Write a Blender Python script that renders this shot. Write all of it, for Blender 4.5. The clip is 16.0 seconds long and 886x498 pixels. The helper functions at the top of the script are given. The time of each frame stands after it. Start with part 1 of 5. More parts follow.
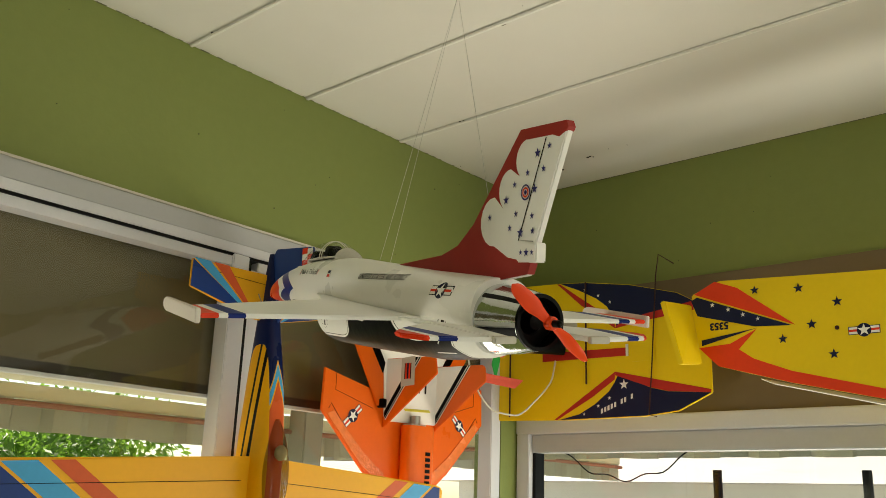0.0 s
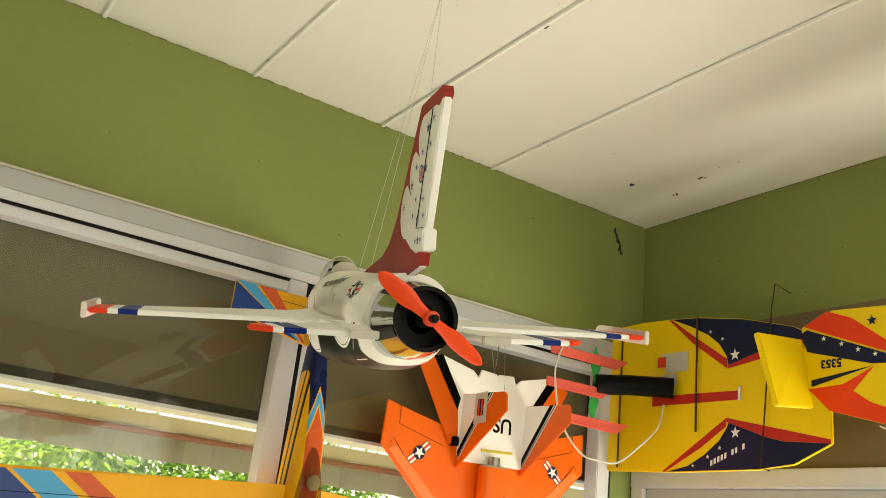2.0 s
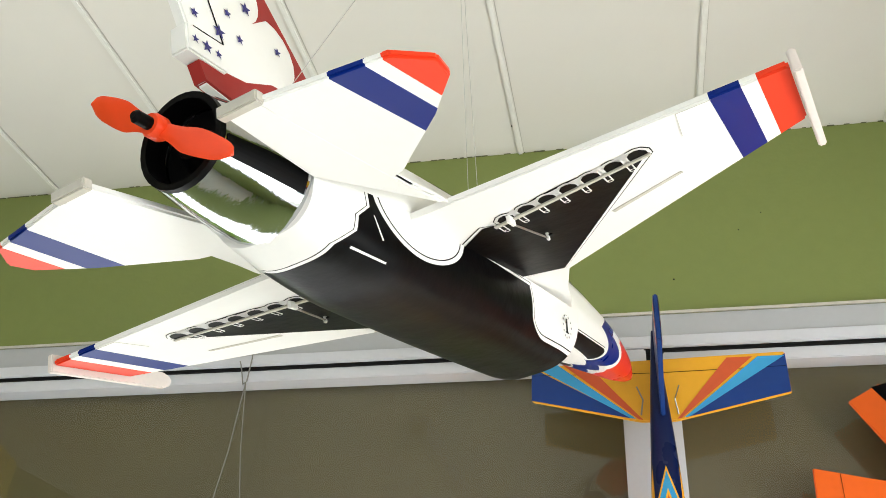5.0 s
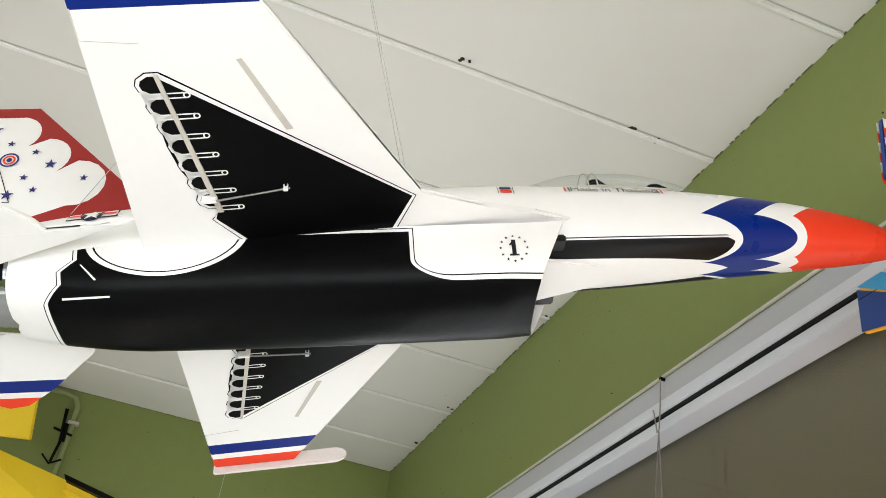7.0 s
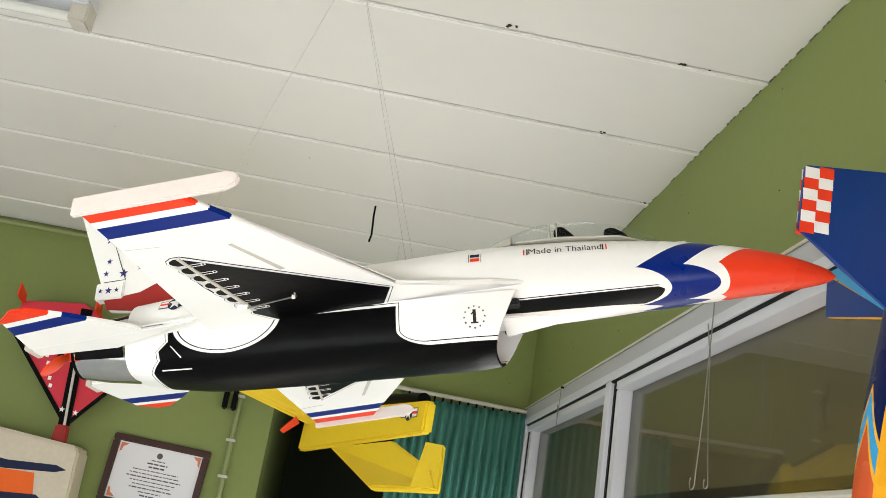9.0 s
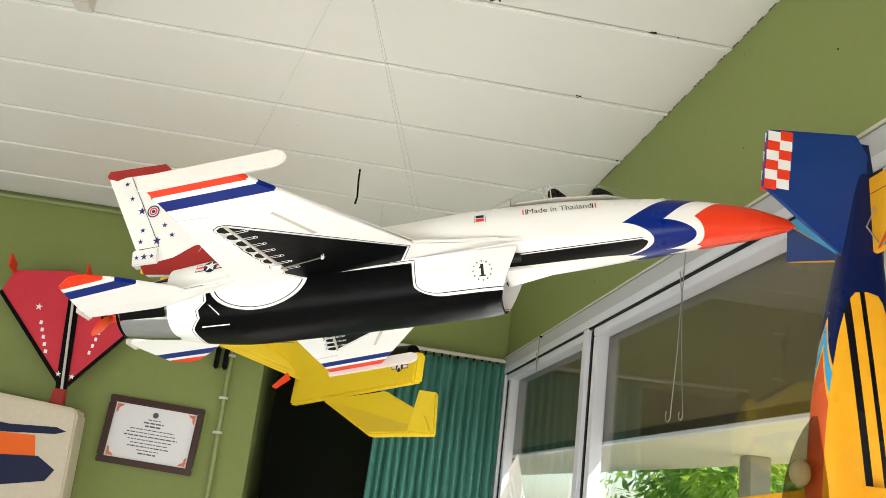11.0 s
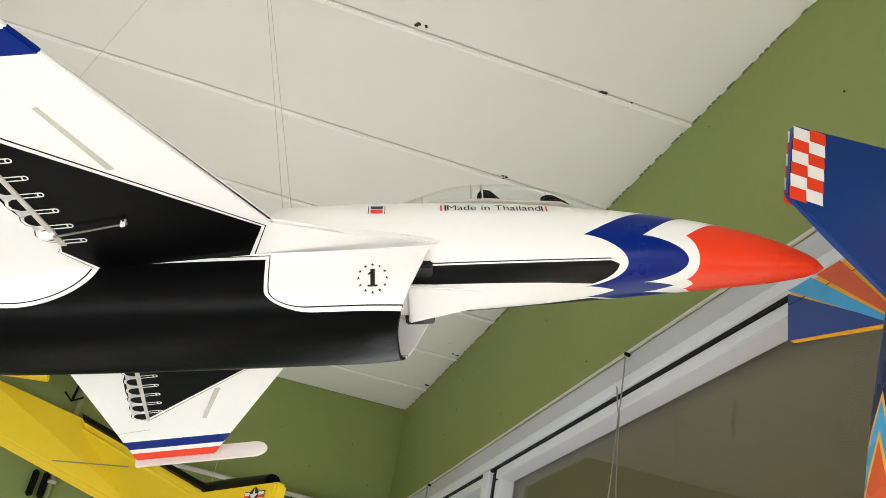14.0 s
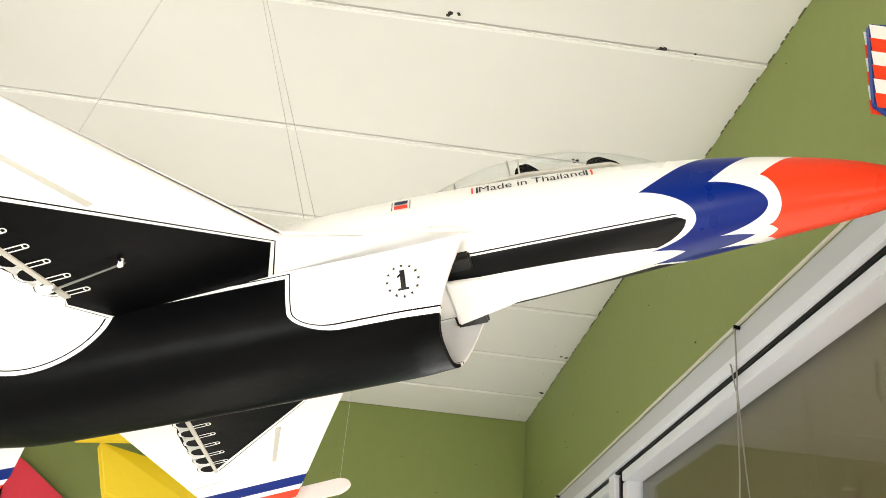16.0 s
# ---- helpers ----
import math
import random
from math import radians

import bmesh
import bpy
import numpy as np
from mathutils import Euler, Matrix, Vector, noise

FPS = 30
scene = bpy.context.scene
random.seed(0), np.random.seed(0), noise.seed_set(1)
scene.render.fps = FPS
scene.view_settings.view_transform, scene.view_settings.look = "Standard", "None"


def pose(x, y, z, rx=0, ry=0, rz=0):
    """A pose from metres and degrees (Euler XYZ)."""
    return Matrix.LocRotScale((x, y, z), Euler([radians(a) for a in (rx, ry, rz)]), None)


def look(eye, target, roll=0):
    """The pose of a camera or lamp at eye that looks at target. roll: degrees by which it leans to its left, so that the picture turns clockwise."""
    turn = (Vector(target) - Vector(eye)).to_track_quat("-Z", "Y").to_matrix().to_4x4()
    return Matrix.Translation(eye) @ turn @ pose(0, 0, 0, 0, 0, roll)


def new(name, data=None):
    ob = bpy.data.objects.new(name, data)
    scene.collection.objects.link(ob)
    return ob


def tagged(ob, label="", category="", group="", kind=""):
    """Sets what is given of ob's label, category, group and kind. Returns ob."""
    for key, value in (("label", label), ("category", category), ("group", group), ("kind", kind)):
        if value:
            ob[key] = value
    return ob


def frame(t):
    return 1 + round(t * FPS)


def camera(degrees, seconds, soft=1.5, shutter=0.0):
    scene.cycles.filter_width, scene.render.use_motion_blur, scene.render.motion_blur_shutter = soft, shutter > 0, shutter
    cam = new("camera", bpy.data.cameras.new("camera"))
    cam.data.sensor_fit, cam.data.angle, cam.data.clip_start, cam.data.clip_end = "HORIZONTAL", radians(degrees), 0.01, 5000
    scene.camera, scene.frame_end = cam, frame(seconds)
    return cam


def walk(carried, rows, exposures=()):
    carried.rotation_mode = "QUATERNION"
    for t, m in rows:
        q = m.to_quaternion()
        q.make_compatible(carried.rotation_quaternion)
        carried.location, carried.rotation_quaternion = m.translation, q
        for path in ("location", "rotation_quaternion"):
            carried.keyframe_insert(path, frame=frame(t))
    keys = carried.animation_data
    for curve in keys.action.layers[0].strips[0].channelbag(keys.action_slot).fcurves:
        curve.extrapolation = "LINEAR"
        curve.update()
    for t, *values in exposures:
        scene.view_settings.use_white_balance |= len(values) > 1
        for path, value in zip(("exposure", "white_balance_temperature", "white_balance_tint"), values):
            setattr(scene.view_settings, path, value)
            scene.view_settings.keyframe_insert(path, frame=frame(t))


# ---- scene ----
cam = camera(52.11, 16.0, soft=0.6)

# seconds, eye x y z, heading, pitch, roll
PATH = [
    (0, -2.066, -2.025, 1.298, -48.78, 15.90, 2.04),
    (0.5, -1.988, -2.070, 1.279, -46.18, 16.19, 2.70),
    (1, -1.899, -2.104, 1.294, -43.31, 16.31, 3.60),
    (1.5, -1.803, -2.160, 1.304, -39.09, 17.57, 4.61),
    (2, -1.570, -2.235, 1.278, -32.42, 18.72, 6.51),
    (2.5, -1.390, -2.209, 1.234, -24.63, 21.16, 6.33),
    (3, -1.212, -2.113, 1.210, -17.10, 23.91, 6.17),
    (3.5, -1.050, -2.044, 1.181, -9.08, 26.23, 6.41),
    (4, -0.851, -1.989, 1.165, -2.92, 27.85, 5.51),
    (4.5, -0.743, -1.911, 1.135, 2.64, 29.14, 3.87),
    (7, 0.078, -0.964, 1.112, 74.61, 33.75, 9.12),
    (7.5, 0.220, -0.836, 1.208, 81.29, 28.85, 9.05),
    (8, 0.268, -0.892, 1.278, 82.78, 25.46, 8.96),
    (8.5, 0.408, -0.874, 1.327, 84.88, 21.07, 9.34),
    (9, 0.554, -0.817, 1.368, 86.04, 17.82, 9.34),
    (11.5, 0.708, -0.941, 1.305, 82.69, 15.62, 6.60),
    (12, 0.693, -0.967, 1.297, 81.52, 17.23, 6.74),
    (12.5, 0.555, -0.890, 1.252, 81.22, 20.37, 8.27),
    (13, 0.370, -0.820, 1.273, 79.97, 23.02, 9.61),
    (13.5, 0.271, -0.855, 1.265, 78.70, 25.91, 10.30),
    (14, 0.169, -0.782, 1.275, 78.23, 27.59, 10.99),
    (14.5, 0.151, -0.687, 1.307, 80.10, 27.85, 8.85),
    (15, 0.068, -0.654, 1.356, 83.66, 27.78, 7.35),
    (15.5, 0.050, -0.667, 1.348, 85.55, 27.75, 6.19),
    (16, 0.070, -0.688, 1.317, 86.08, 27.55, 5.35),
]


def aim(x, y, z, heading, pitch, roll):
    h, p = radians(heading), radians(pitch)
    way = Vector((-math.sin(h) * math.cos(p), math.cos(h) * math.cos(p), math.sin(p)))
    return look((x, y, z), Vector((x, y, z)) + way, roll)


EXPOSURES = [
    (0, 0.43, 7700, 2), (1, 0.43, 8150, 2), (1.5, 0.58, 8200, 2), (2, 0.92, 8000, 4), (2.5, 1.0, 8000, 5), (3.2, 1.45, 7900, 4), (4, 1.34, 6800, 6),
    (4.7, 1.1, 6350, 7), (7, 0.82, 6150, 11), (9, 0.88, 6250, 10), (12, 0.97, 6500, 9), (14, 0.85, 6300, 9), (16, 1.3, 6600, 9),
]
walk(cam, [(row[0], aim(*row[1:])) for row in PATH], EXPOSURES)

# ---- daylight ----
world = bpy.data.worlds.new("world")
scene.world = world
world.use_nodes = True
sky = world.node_tree.nodes.new("ShaderNodeTexSky")
sky.sky_type, sky.sun_disc = "NISHITA", False
sky.sun_elevation, sky.sun_rotation = radians(50), radians(35)
world.node_tree.links.new(sky.outputs[0], world.node_tree.nodes["Background"].inputs[0])
world.node_tree.nodes["Background"].inputs[1].default_value = 0.15
sun = new("sun", bpy.data.lights.new("sun", "SUN"))
sun.data.energy, sun.data.angle, sun.data.color = 5.0, radians(0.6), (1.0, 0.95, 0.87)
sun.matrix_world = look((0, 0, 0), (-math.sin(radians(35)) * 0.643, -math.cos(radians(35)) * 0.643, -0.766))


def area_light(name, eye, target, width, height, energy, tint):
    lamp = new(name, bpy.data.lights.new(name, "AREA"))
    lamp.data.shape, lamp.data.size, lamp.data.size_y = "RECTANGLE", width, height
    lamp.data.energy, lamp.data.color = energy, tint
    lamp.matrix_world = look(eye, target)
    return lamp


area_light("daylight_window_long", (-1.6, -0.03, 1.04), (-1.6, -2.0, 1.40), 3.6, 0.52, 12, (1.0, 0.985, 0.97))
area_light("daylight_window_side", (0.79, -1.5, 1.04), (-1.2, -1.5, 1.45), 2.4, 0.52, 17, (1.0, 0.985, 0.96))
# Fill lamp added behind the camera; no such source is in view
area_light("daylight_door_rear", (-1.2, -4.33, 0.95), (-1.2, -1.0, 1.25), 3.3, 2.0, 13, (1.0, 0.98, 0.95))

# ---- materials ----
class Field:
    """A number that a shader works out; plain arithmetic on it adds Math nodes."""

    def __init__(self, tree, socket):
        self.tree, self.socket = tree, socket

    def op(self, kind, other=None, third=None):
        node = self.tree.nodes.new("ShaderNodeMath")
        node.operation = kind
        for slot, value in enumerate((self, other, third)):
            if isinstance(value, Field):
                self.tree.links.new(value.socket, node.inputs[slot])
            elif value is not None:
                node.inputs[slot].default_value = value
        return Field(self.tree, node.outputs[0])

    def __add__(self, o): return self.op("ADD", o)
    def __sub__(self, o): return self.op("SUBTRACT", o)
    def __mul__(self, o): return self.op("MULTIPLY", o)
    def __gt__(self, o): return self.op("GREATER_THAN", o)
    def __lt__(self, o): return self.op("LESS_THAN", o)
    def low(self, o): return self.op("MINIMUM", o)
    def high(self, o): return self.op("MAXIMUM", o)
    def size(self): return self.op("ABSOLUTE")


class Surface:
    """A Principled material with grain and stains at two scales."""

    def __init__(self, name, colour, rough=0.6, metal=0.0, grain=(60, 0.08), stain=(4, 0.08), bump=0.0, bump_scale=200, coat=0.0, piece=0.0, shine=0.3):
        self.mat = bpy.data.materials.new(name)
        self.mat.use_nodes = True
        self.tree = self.mat.node_tree
        self.bsdf = self.tree.nodes["Principled BSDF"]
        self.bsdf.inputs["Roughness"].default_value = rough
        self.bsdf.inputs["Metallic"].default_value = metal
        self.bsdf.inputs["Coat Weight"].default_value = coat
        self.bsdf.inputs["Specular IOR Level"].default_value = shine
        self.coords = self.tree.nodes.new("ShaderNodeTexCoord")
        self.colour = self.rgb(colour)
        if grain or stain:
            fine = self.noise(grain[0], 3) if grain else None
            wide = self.noise(stain[0], 4) if stain else None
            shade = None
            for field, amount in ((fine, grain[1] if grain else 0), (wide, stain[1] if stain else 0)):
                if field is not None:
                    part_shade = (field - 0.5) * (2 * amount)
                    shade = part_shade if shade is None else shade + part_shade
            if piece:
                info = self.tree.nodes.new("ShaderNodeObjectInfo")
                shade = shade + (Field(self.tree, info.outputs["Random"]) - 0.5) * (2 * piece)
            self.shade = shade + 1.0
            vary = (wide - 0.5) * 0.25 + rough
            self.tree.links.new(vary.socket, self.bsdf.inputs["Roughness"])
        else:
            self.shade = None
        if bump:
            node = self.tree.nodes.new("ShaderNodeBump")
            node.inputs["Strength"].default_value, node.inputs["Distance"].default_value = bump, 0.002
            self.tree.links.new(self.noise(bump_scale, 4).socket, node.inputs["Height"])
            self.tree.links.new(node.outputs[0], self.bsdf.inputs["Normal"])

    def rgb(self, c):
        node = self.tree.nodes.new("ShaderNodeRGB")
        node.outputs[0].default_value = (*c, 1)
        return node.outputs[0]

    def noise(self, scale, detail=3):
        node = self.tree.nodes.new("ShaderNodeTexNoise")
        node.inputs["Scale"].default_value, node.inputs["Detail"].default_value = scale, detail
        self.tree.links.new(self.coords.outputs["Object"], node.inputs["Vector"])
        return Field(self.tree, node.outputs["Fac"])

    def axes(self):
        node = self.tree.nodes.new("ShaderNodeSeparateXYZ")
        self.tree.links.new(self.coords.outputs["Object"], node.inputs[0])
        return [Field(self.tree, node.outputs[n]) for n in range(3)]

    def paint(self, mask, colour):
        node = self.tree.nodes.new("ShaderNodeMix")
        node.data_type = "RGBA"
        self.tree.links.new(mask.socket, node.inputs[0])
        self.tree.links.new(self.colour, node.inputs[6])
        self.tree.links.new(colour if hasattr(colour, "is_output") else self.rgb(colour), node.inputs[7])
        self.colour = node.outputs[2]
        return self

    def done(self):
        out = self.colour
        if self.shade is not None:
            node = self.tree.nodes.new("ShaderNodeVectorMath")
            node.operation = "SCALE"
            self.tree.links.new(out, node.inputs[0])
            self.tree.links.new(self.shade.socket, node.inputs["Scale"])
            out = node.outputs[0]
        self.tree.links.new(out, self.bsdf.inputs["Base Color"])
        return self.mat


def simple(name, colour, **options):
    return Surface(name, colour, **options).done()


def clear(name, tint, gloss=0.03, ior=1.45):
    """Clear sheet: lets light through and mirrors more at a slant."""
    m = bpy.data.materials.new(name)
    m.use_nodes = True
    t = m.node_tree
    t.nodes.remove(t.nodes["Principled BSDF"])
    see, shine, mix, rim, curve, scale = (t.nodes.new(k) for k in ("ShaderNodeBsdfTransparent", "ShaderNodeBsdfGlossy", "ShaderNodeMixShader", "ShaderNodeLayerWeight", "ShaderNodeMath", "ShaderNodeMath"))
    see.inputs[0].default_value = (*tint, 1)
    shine.inputs["Roughness"].default_value = gloss
    rim.inputs["Blend"].default_value = 0.5
    curve.operation, scale.operation = "POWER", "MULTIPLY_ADD"
    curve.inputs[1].default_value = 4.0
    scale.inputs[1].default_value, scale.inputs[2].default_value = 0.5 * (ior - 1) / 0.45, 0.03 * (ior - 1) / 0.45
    t.links.new(rim.outputs["Facing"], curve.inputs[0])
    t.links.new(curve.outputs[0], scale.inputs[0])
    t.links.new(scale.outputs[0], mix.inputs[0])
    t.links.new(see.outputs[0], mix.inputs[1])
    t.links.new(shine.outputs[0], mix.inputs[2])
    t.links.new(mix.outputs[0], t.nodes["Material Output"].inputs[0])
    return m


WHITE, BLACK, RED, BLUE, NAVY = (0.87, 0.86, 0.835), (0.0022, 0.0022, 0.0026), (0.80, 0.05, 0.015), (0.001, 0.017, 0.185), (0.004, 0.008, 0.044)
YELLOW, ORANGE, GOLD = (0.85, 0.60, 0.02), (0.82, 0.13, 0.012), (0.82, 0.40, 0.02)

wall_green = Surface("green_wall_paint", (0.205, 0.245, 0.075), rough=0.6, grain=(35, 0.05), stain=(1.6, 0.07), bump=0.25, bump_scale=90).done()
ceiling_white = Surface("ceiling_white_paint", (0.735, 0.715, 0.67), rough=0.6, grain=(8, 0.02), stain=(1.1, 0.05), bump=0.1, bump_scale=60).done()
seam_white = simple("seam_white_paint", (0.82, 0.81, 0.77), rough=0.6)
seam_shade = simple("ceiling_seam_shade", (0.56, 0.54, 0.50), rough=0.8)
aluminium = Surface("white_aluminium", (0.64, 0.65, 0.70), rough=0.35, grain=(120, 0.03), stain=(5, 0.05)).done()
header_grey = Surface("grey_window_header", (0.46, 0.47, 0.49), rough=0.4, grain=(90, 0.03), stain=(3, 0.06)).done()
gasket = simple("black_rubber_gasket", (0.005, 0.005, 0.005), rough=0.5, shine=0.15)
board_brown = Surface("brown_board", (0.140, 0.111, 0.058), rough=0.5, grain=(30, 0.05), stain=(2.5, 0.10)).done()
plywood_brown = Surface("brown_wall_board", (0.175, 0.13, 0.08), rough=0.55, grain=(25, 0.06), stain=(2, 0.10)).done()
window_glass = clear("window_glass", (0.93, 0.95, 0.94), 0.012, 1.50)
floor_tile = Surface("pale_floor_tile", (0.62, 0.60, 0.56), rough=0.25, grain=(20, 0.03), stain=(2, 0.06)).done()
foam_white = Surface("white_foam_sheet", WHITE, rough=0.42, grain=(90, 0.015), stain=(7, 0.03)).done()
foam_edge = Surface("bare_foam_edge", (0.55, 0.52, 0.46), rough=0.7, grain=(150, 0.08), stain=(20, 0.08)).done()
rail_foam = Surface("pale_pink_foam", (0.74, 0.67, 0.63), rough=0.6, grain=(140, 0.05), stain=(14, 0.05)).done()
black_film = Surface("black_film", BLACK, rough=0.33, shine=0.07, grain=(80, 0.2), stain=(9, 0.3), bump=0.25, bump_scale=45).done()
red_film = Surface("red_film", RED, rough=0.35, grain=(90, 0.05), stain=(8, 0.1)).done()
dark_red_film = Surface("dark_red_film", (0.33, 0.022, 0.018), rough=0.45, grain=(90, 0.05), stain=(8, 0.1)).done()
blue_film = Surface("blue_film", BLUE, rough=0.3, grain=(90, 0.08), stain=(9, 0.15)).done()
crimson_film = Surface("crimson_film", (0.50, 0.025, 0.018), rough=0.42, grain=(90, 0.05), stain=(8, 0.1)).done()
navy_film = Surface("navy_film", NAVY, rough=0.4, grain=(90, 0.1), stain=(9, 0.2)).done()
star_blue = simple("star_blue_print", (0.035, 0.03, 0.17), rough=0.45)
prop_red = simple("orange_red_plastic", (0.9, 0.07, 0.015), rough=0.35)
plastic_black = simple("black_plastic", (0.0025, 0.0025, 0.0028), rough=0.42, shine=0.08)
chrome = Surface("chrome_tape", (0.60, 0.62, 0.63), rough=0.08, metal=1.0, grain=(300, 0.05), stain=(30, 0.1), bump=0.35, bump_scale=35).done()
canopy_clear = clear("clear_canopy_plastic", (0.96, 0.97, 0.97), 0.05, 1.3)
steel = simple("steel_wire", (0.35, 0.34, 0.32), rough=0.4, metal=1.0)
thread = simple("thin_thread", (0.50, 0.49, 0.46), rough=0.7)
yellow_foam = Surface("yellow_foam", YELLOW, rough=0.45, grain=(80, 0.03), stain=(5, 0.05)).done()
gold_film = Surface("golden_yellow_film", GOLD, rough=0.38, grain=(80, 0.04), stain=(6, 0.06)).done()
orange_film = Surface("orange_film", ORANGE, rough=0.32, grain=(80, 0.04), stain=(6, 0.08), bump=0.3, bump_scale=30).done()
sky_film = simple("sky_blue_film", (0.05, 0.33, 0.62), rough=0.35)
brick_film = simple("brick_red_film", (0.62, 0.10, 0.03), rough=0.38)
cobalt_film = Surface("cobalt_film", (0.008, 0.04, 0.20), rough=0.33, grain=(80, 0.06), stain=(6, 0.12)).done()
pink_film = Surface("pink_red_film", (0.62, 0.035, 0.06), rough=0.35, grain=(80, 0.05), stain=(7, 0.1)).done()
curtain_teal = Surface("teal_curtain_cloth", (0.062, 0.205, 0.165), rough=0.85, grain=(150, 0.10), stain=(4, 0.12), bump=0.3, bump_scale=500).done()
dark_wood = Surface("dark_wood", (0.045, 0.014, 0.009), rough=0.35, grain=(60, 0.2), stain=(8, 0.2)).done()
paper = Surface("certificate_paper", (0.78, 0.76, 0.78), rough=0.5, grain=(80, 0.02), stain=(6, 0.04)).done()
ink = simple("grey_ink", (0.10, 0.09, 0.10), rough=0.6)
bug = simple("dark_speck", (0.03, 0.025, 0.02), rough=0.9)
# Near-black base colour puts the far room's shade into its walls
room_shade = simple("painted_room_shade", (0.02, 0.024, 0.012), rough=0.8)

# ---- building ----
def mesh_of(bm, name, smooth=False):
    me = bpy.data.meshes.new(name)
    bmesh.ops.recalc_face_normals(bm, faces=bm.faces)
    bm.to_mesh(me)
    bm.free()
    if smooth:
        me.shade_smooth()
        me.set_sharp_from_angle(angle=radians(38))
    return me


def part(name, bm, material, parent=None, label="", smooth=False):
    """Links a bmesh as one mesh object under a thing or a part."""
    ob = new(name, mesh_of(bm, name, smooth))
    ob.data.materials.append(material)
    ob.parent = parent
    return tagged(ob, label)


def thing(name, label, category, m=None, group=""):
    ob = new(name)
    if m is not None:
        ob.matrix_world = m
    return tagged(ob, label, category, group)


def setting(name, bm, material, label, category, smooth=False):
    return tagged(part(name, bm, material, None, "", smooth), label, category, "", "structure")


def box(x0, x1, y0, y1, z0, z1, bevel=0.0, bm=None):
    own = bmesh.new()
    bmesh.ops.create_cube(own, size=1.0, matrix=Matrix.LocRotScale(((x0 + x1) / 2, (y0 + y1) / 2, (z0 + z1) / 2), None, (abs(x1 - x0), abs(y1 - y0), abs(z1 - z0))))
    if bevel:
        bmesh.ops.bevel(own, geom=own.edges[:], offset=bevel, segments=2, affect="EDGES")
    return merge(bm, own)


def merge(bm, own):
    if bm is None:
        return own
    me = bpy.data.meshes.new("join")
    own.to_mesh(me)
    own.free()
    bm.from_mesh(me)
    bpy.data.meshes.remove(me)
    return bm


def plate(points, place, thick, bevel=0.0, bm=None):
    """A flat sheet: place(u, v, h) gives the spot for outline point (u, v) at height h."""
    own = bmesh.new()
    low = [own.verts.new(place(u, v, -thick / 2)) for u, v in points]
    high = [own.verts.new(place(u, v, thick / 2)) for u, v in points]
    n = len(points)
    own.faces.new(low[::-1])
    own.faces.new(high)
    for i in range(n):
        own.faces.new((low[i], low[(i + 1) % n], high[(i + 1) % n], high[i]))
    if bevel:
        bmesh.ops.bevel(own, geom=own.edges[:], offset=bevel, segments=2, affect="EDGES")
    return merge(bm, own)


def film(outlines, place, h=0.0008, bm=None):
    """Thin film on a flat sheet, one piece for each outline."""
    own = bmesh.new()
    for points in outlines:
        own.faces.new([own.verts.new(place(u, v, h)) for u, v in points]).normal_update()
    bmesh.ops.triangulate(own, faces=own.faces[:], ngon_method="EAR_CLIP")
    return merge(bm, own)


def loft(rings, closed=True, caps=True):
    bm = bmesh.new()
    rows = [[bm.verts.new(p) for p in ring] for ring in rings]
    n = len(rows[0])
    for a, b in zip(rows, rows[1:]):
        for i in range(n if closed else n - 1):
            bm.faces.new((a[i], a[(i + 1) % n], b[(i + 1) % n], b[i]))
    if caps:
        bm.faces.new(rows[0][::-1])
        bm.faces.new(rows[-1])
    return bm


def rod(points, radius, sides=8, bm=None):
    """A round bar or wire through the points."""
    pts = [Vector(p) for p in points]
    rings = []
    for i, p in enumerate(pts):
        way = (pts[min(i + 1, len(pts) - 1)] - pts[max(i - 1, 0)]).normalized()
        side = way.cross(Vector((0.31, 0.2, 0.93))).normalized()
        up = side.cross(way)
        rings.append([p + radius * (math.cos(a) * side + math.sin(a) * up) for a in (2 * math.pi * k / sides for k in range(sides))])
    return merge(bm, loft(rings))


def turned(profile, axis_point, sides=32, caps=False):
    """Rings of (radius, y) round the y axis through axis_point."""
    ax, az = axis_point
    return loft([[(ax + r * math.cos(a), y, az + r * math.sin(a)) for a in (2 * math.pi * k / sides for k in range(sides))] for r, y in profile], True, caps)


def star(cx, cy, r, turn=90, inner=0.4):
    return [(cx + (r if k % 2 == 0 else r * inner) * math.cos(radians(turn + 36 * k)), cy + (r if k % 2 == 0 else r * inner) * math.sin(radians(turn + 36 * k))) for k in range(10)]


def disc(cx, cy, r, n=28):
    return [(cx + r * math.cos(2 * math.pi * k / n), cy + r * math.sin(2 * math.pi * k / n)) for k in range(n)]


def ringed(cx, cy, r0, r1, n=32):
    """A ring as quads."""
    return [[(cx + r * math.cos(a), cy + r * math.sin(a)) for r, a in ((r0, p), (r1, p), (r1, q), (r0, q))] for p, q in ((2 * math.pi * k / n, 2 * math.pi * (k + 1) / n) for k in range(n))]


def letters(text, height, place, bold=0.0, h=0.0012):
    """Flat letters of the built-in font, centred, laid by place(u, v, h)."""
    curve = bpy.data.curves.new("letters", "FONT")
    curve.body, curve.size, curve.align_x, curve.align_y, curve.offset = text, height * 1.38, "CENTER", "CENTER", bold
    curve.resolution_u = 4
    ob = bpy.data.objects.new("letters", curve)
    me = bpy.data.meshes.new_from_object(ob)
    bm = bmesh.new()
    bm.from_mesh(me)
    for v in bm.verts:
        v.co = place(v.co.x, v.co.y, h)
    bpy.data.objects.remove(ob)
    bpy.data.meshes.remove(me)
    return bm


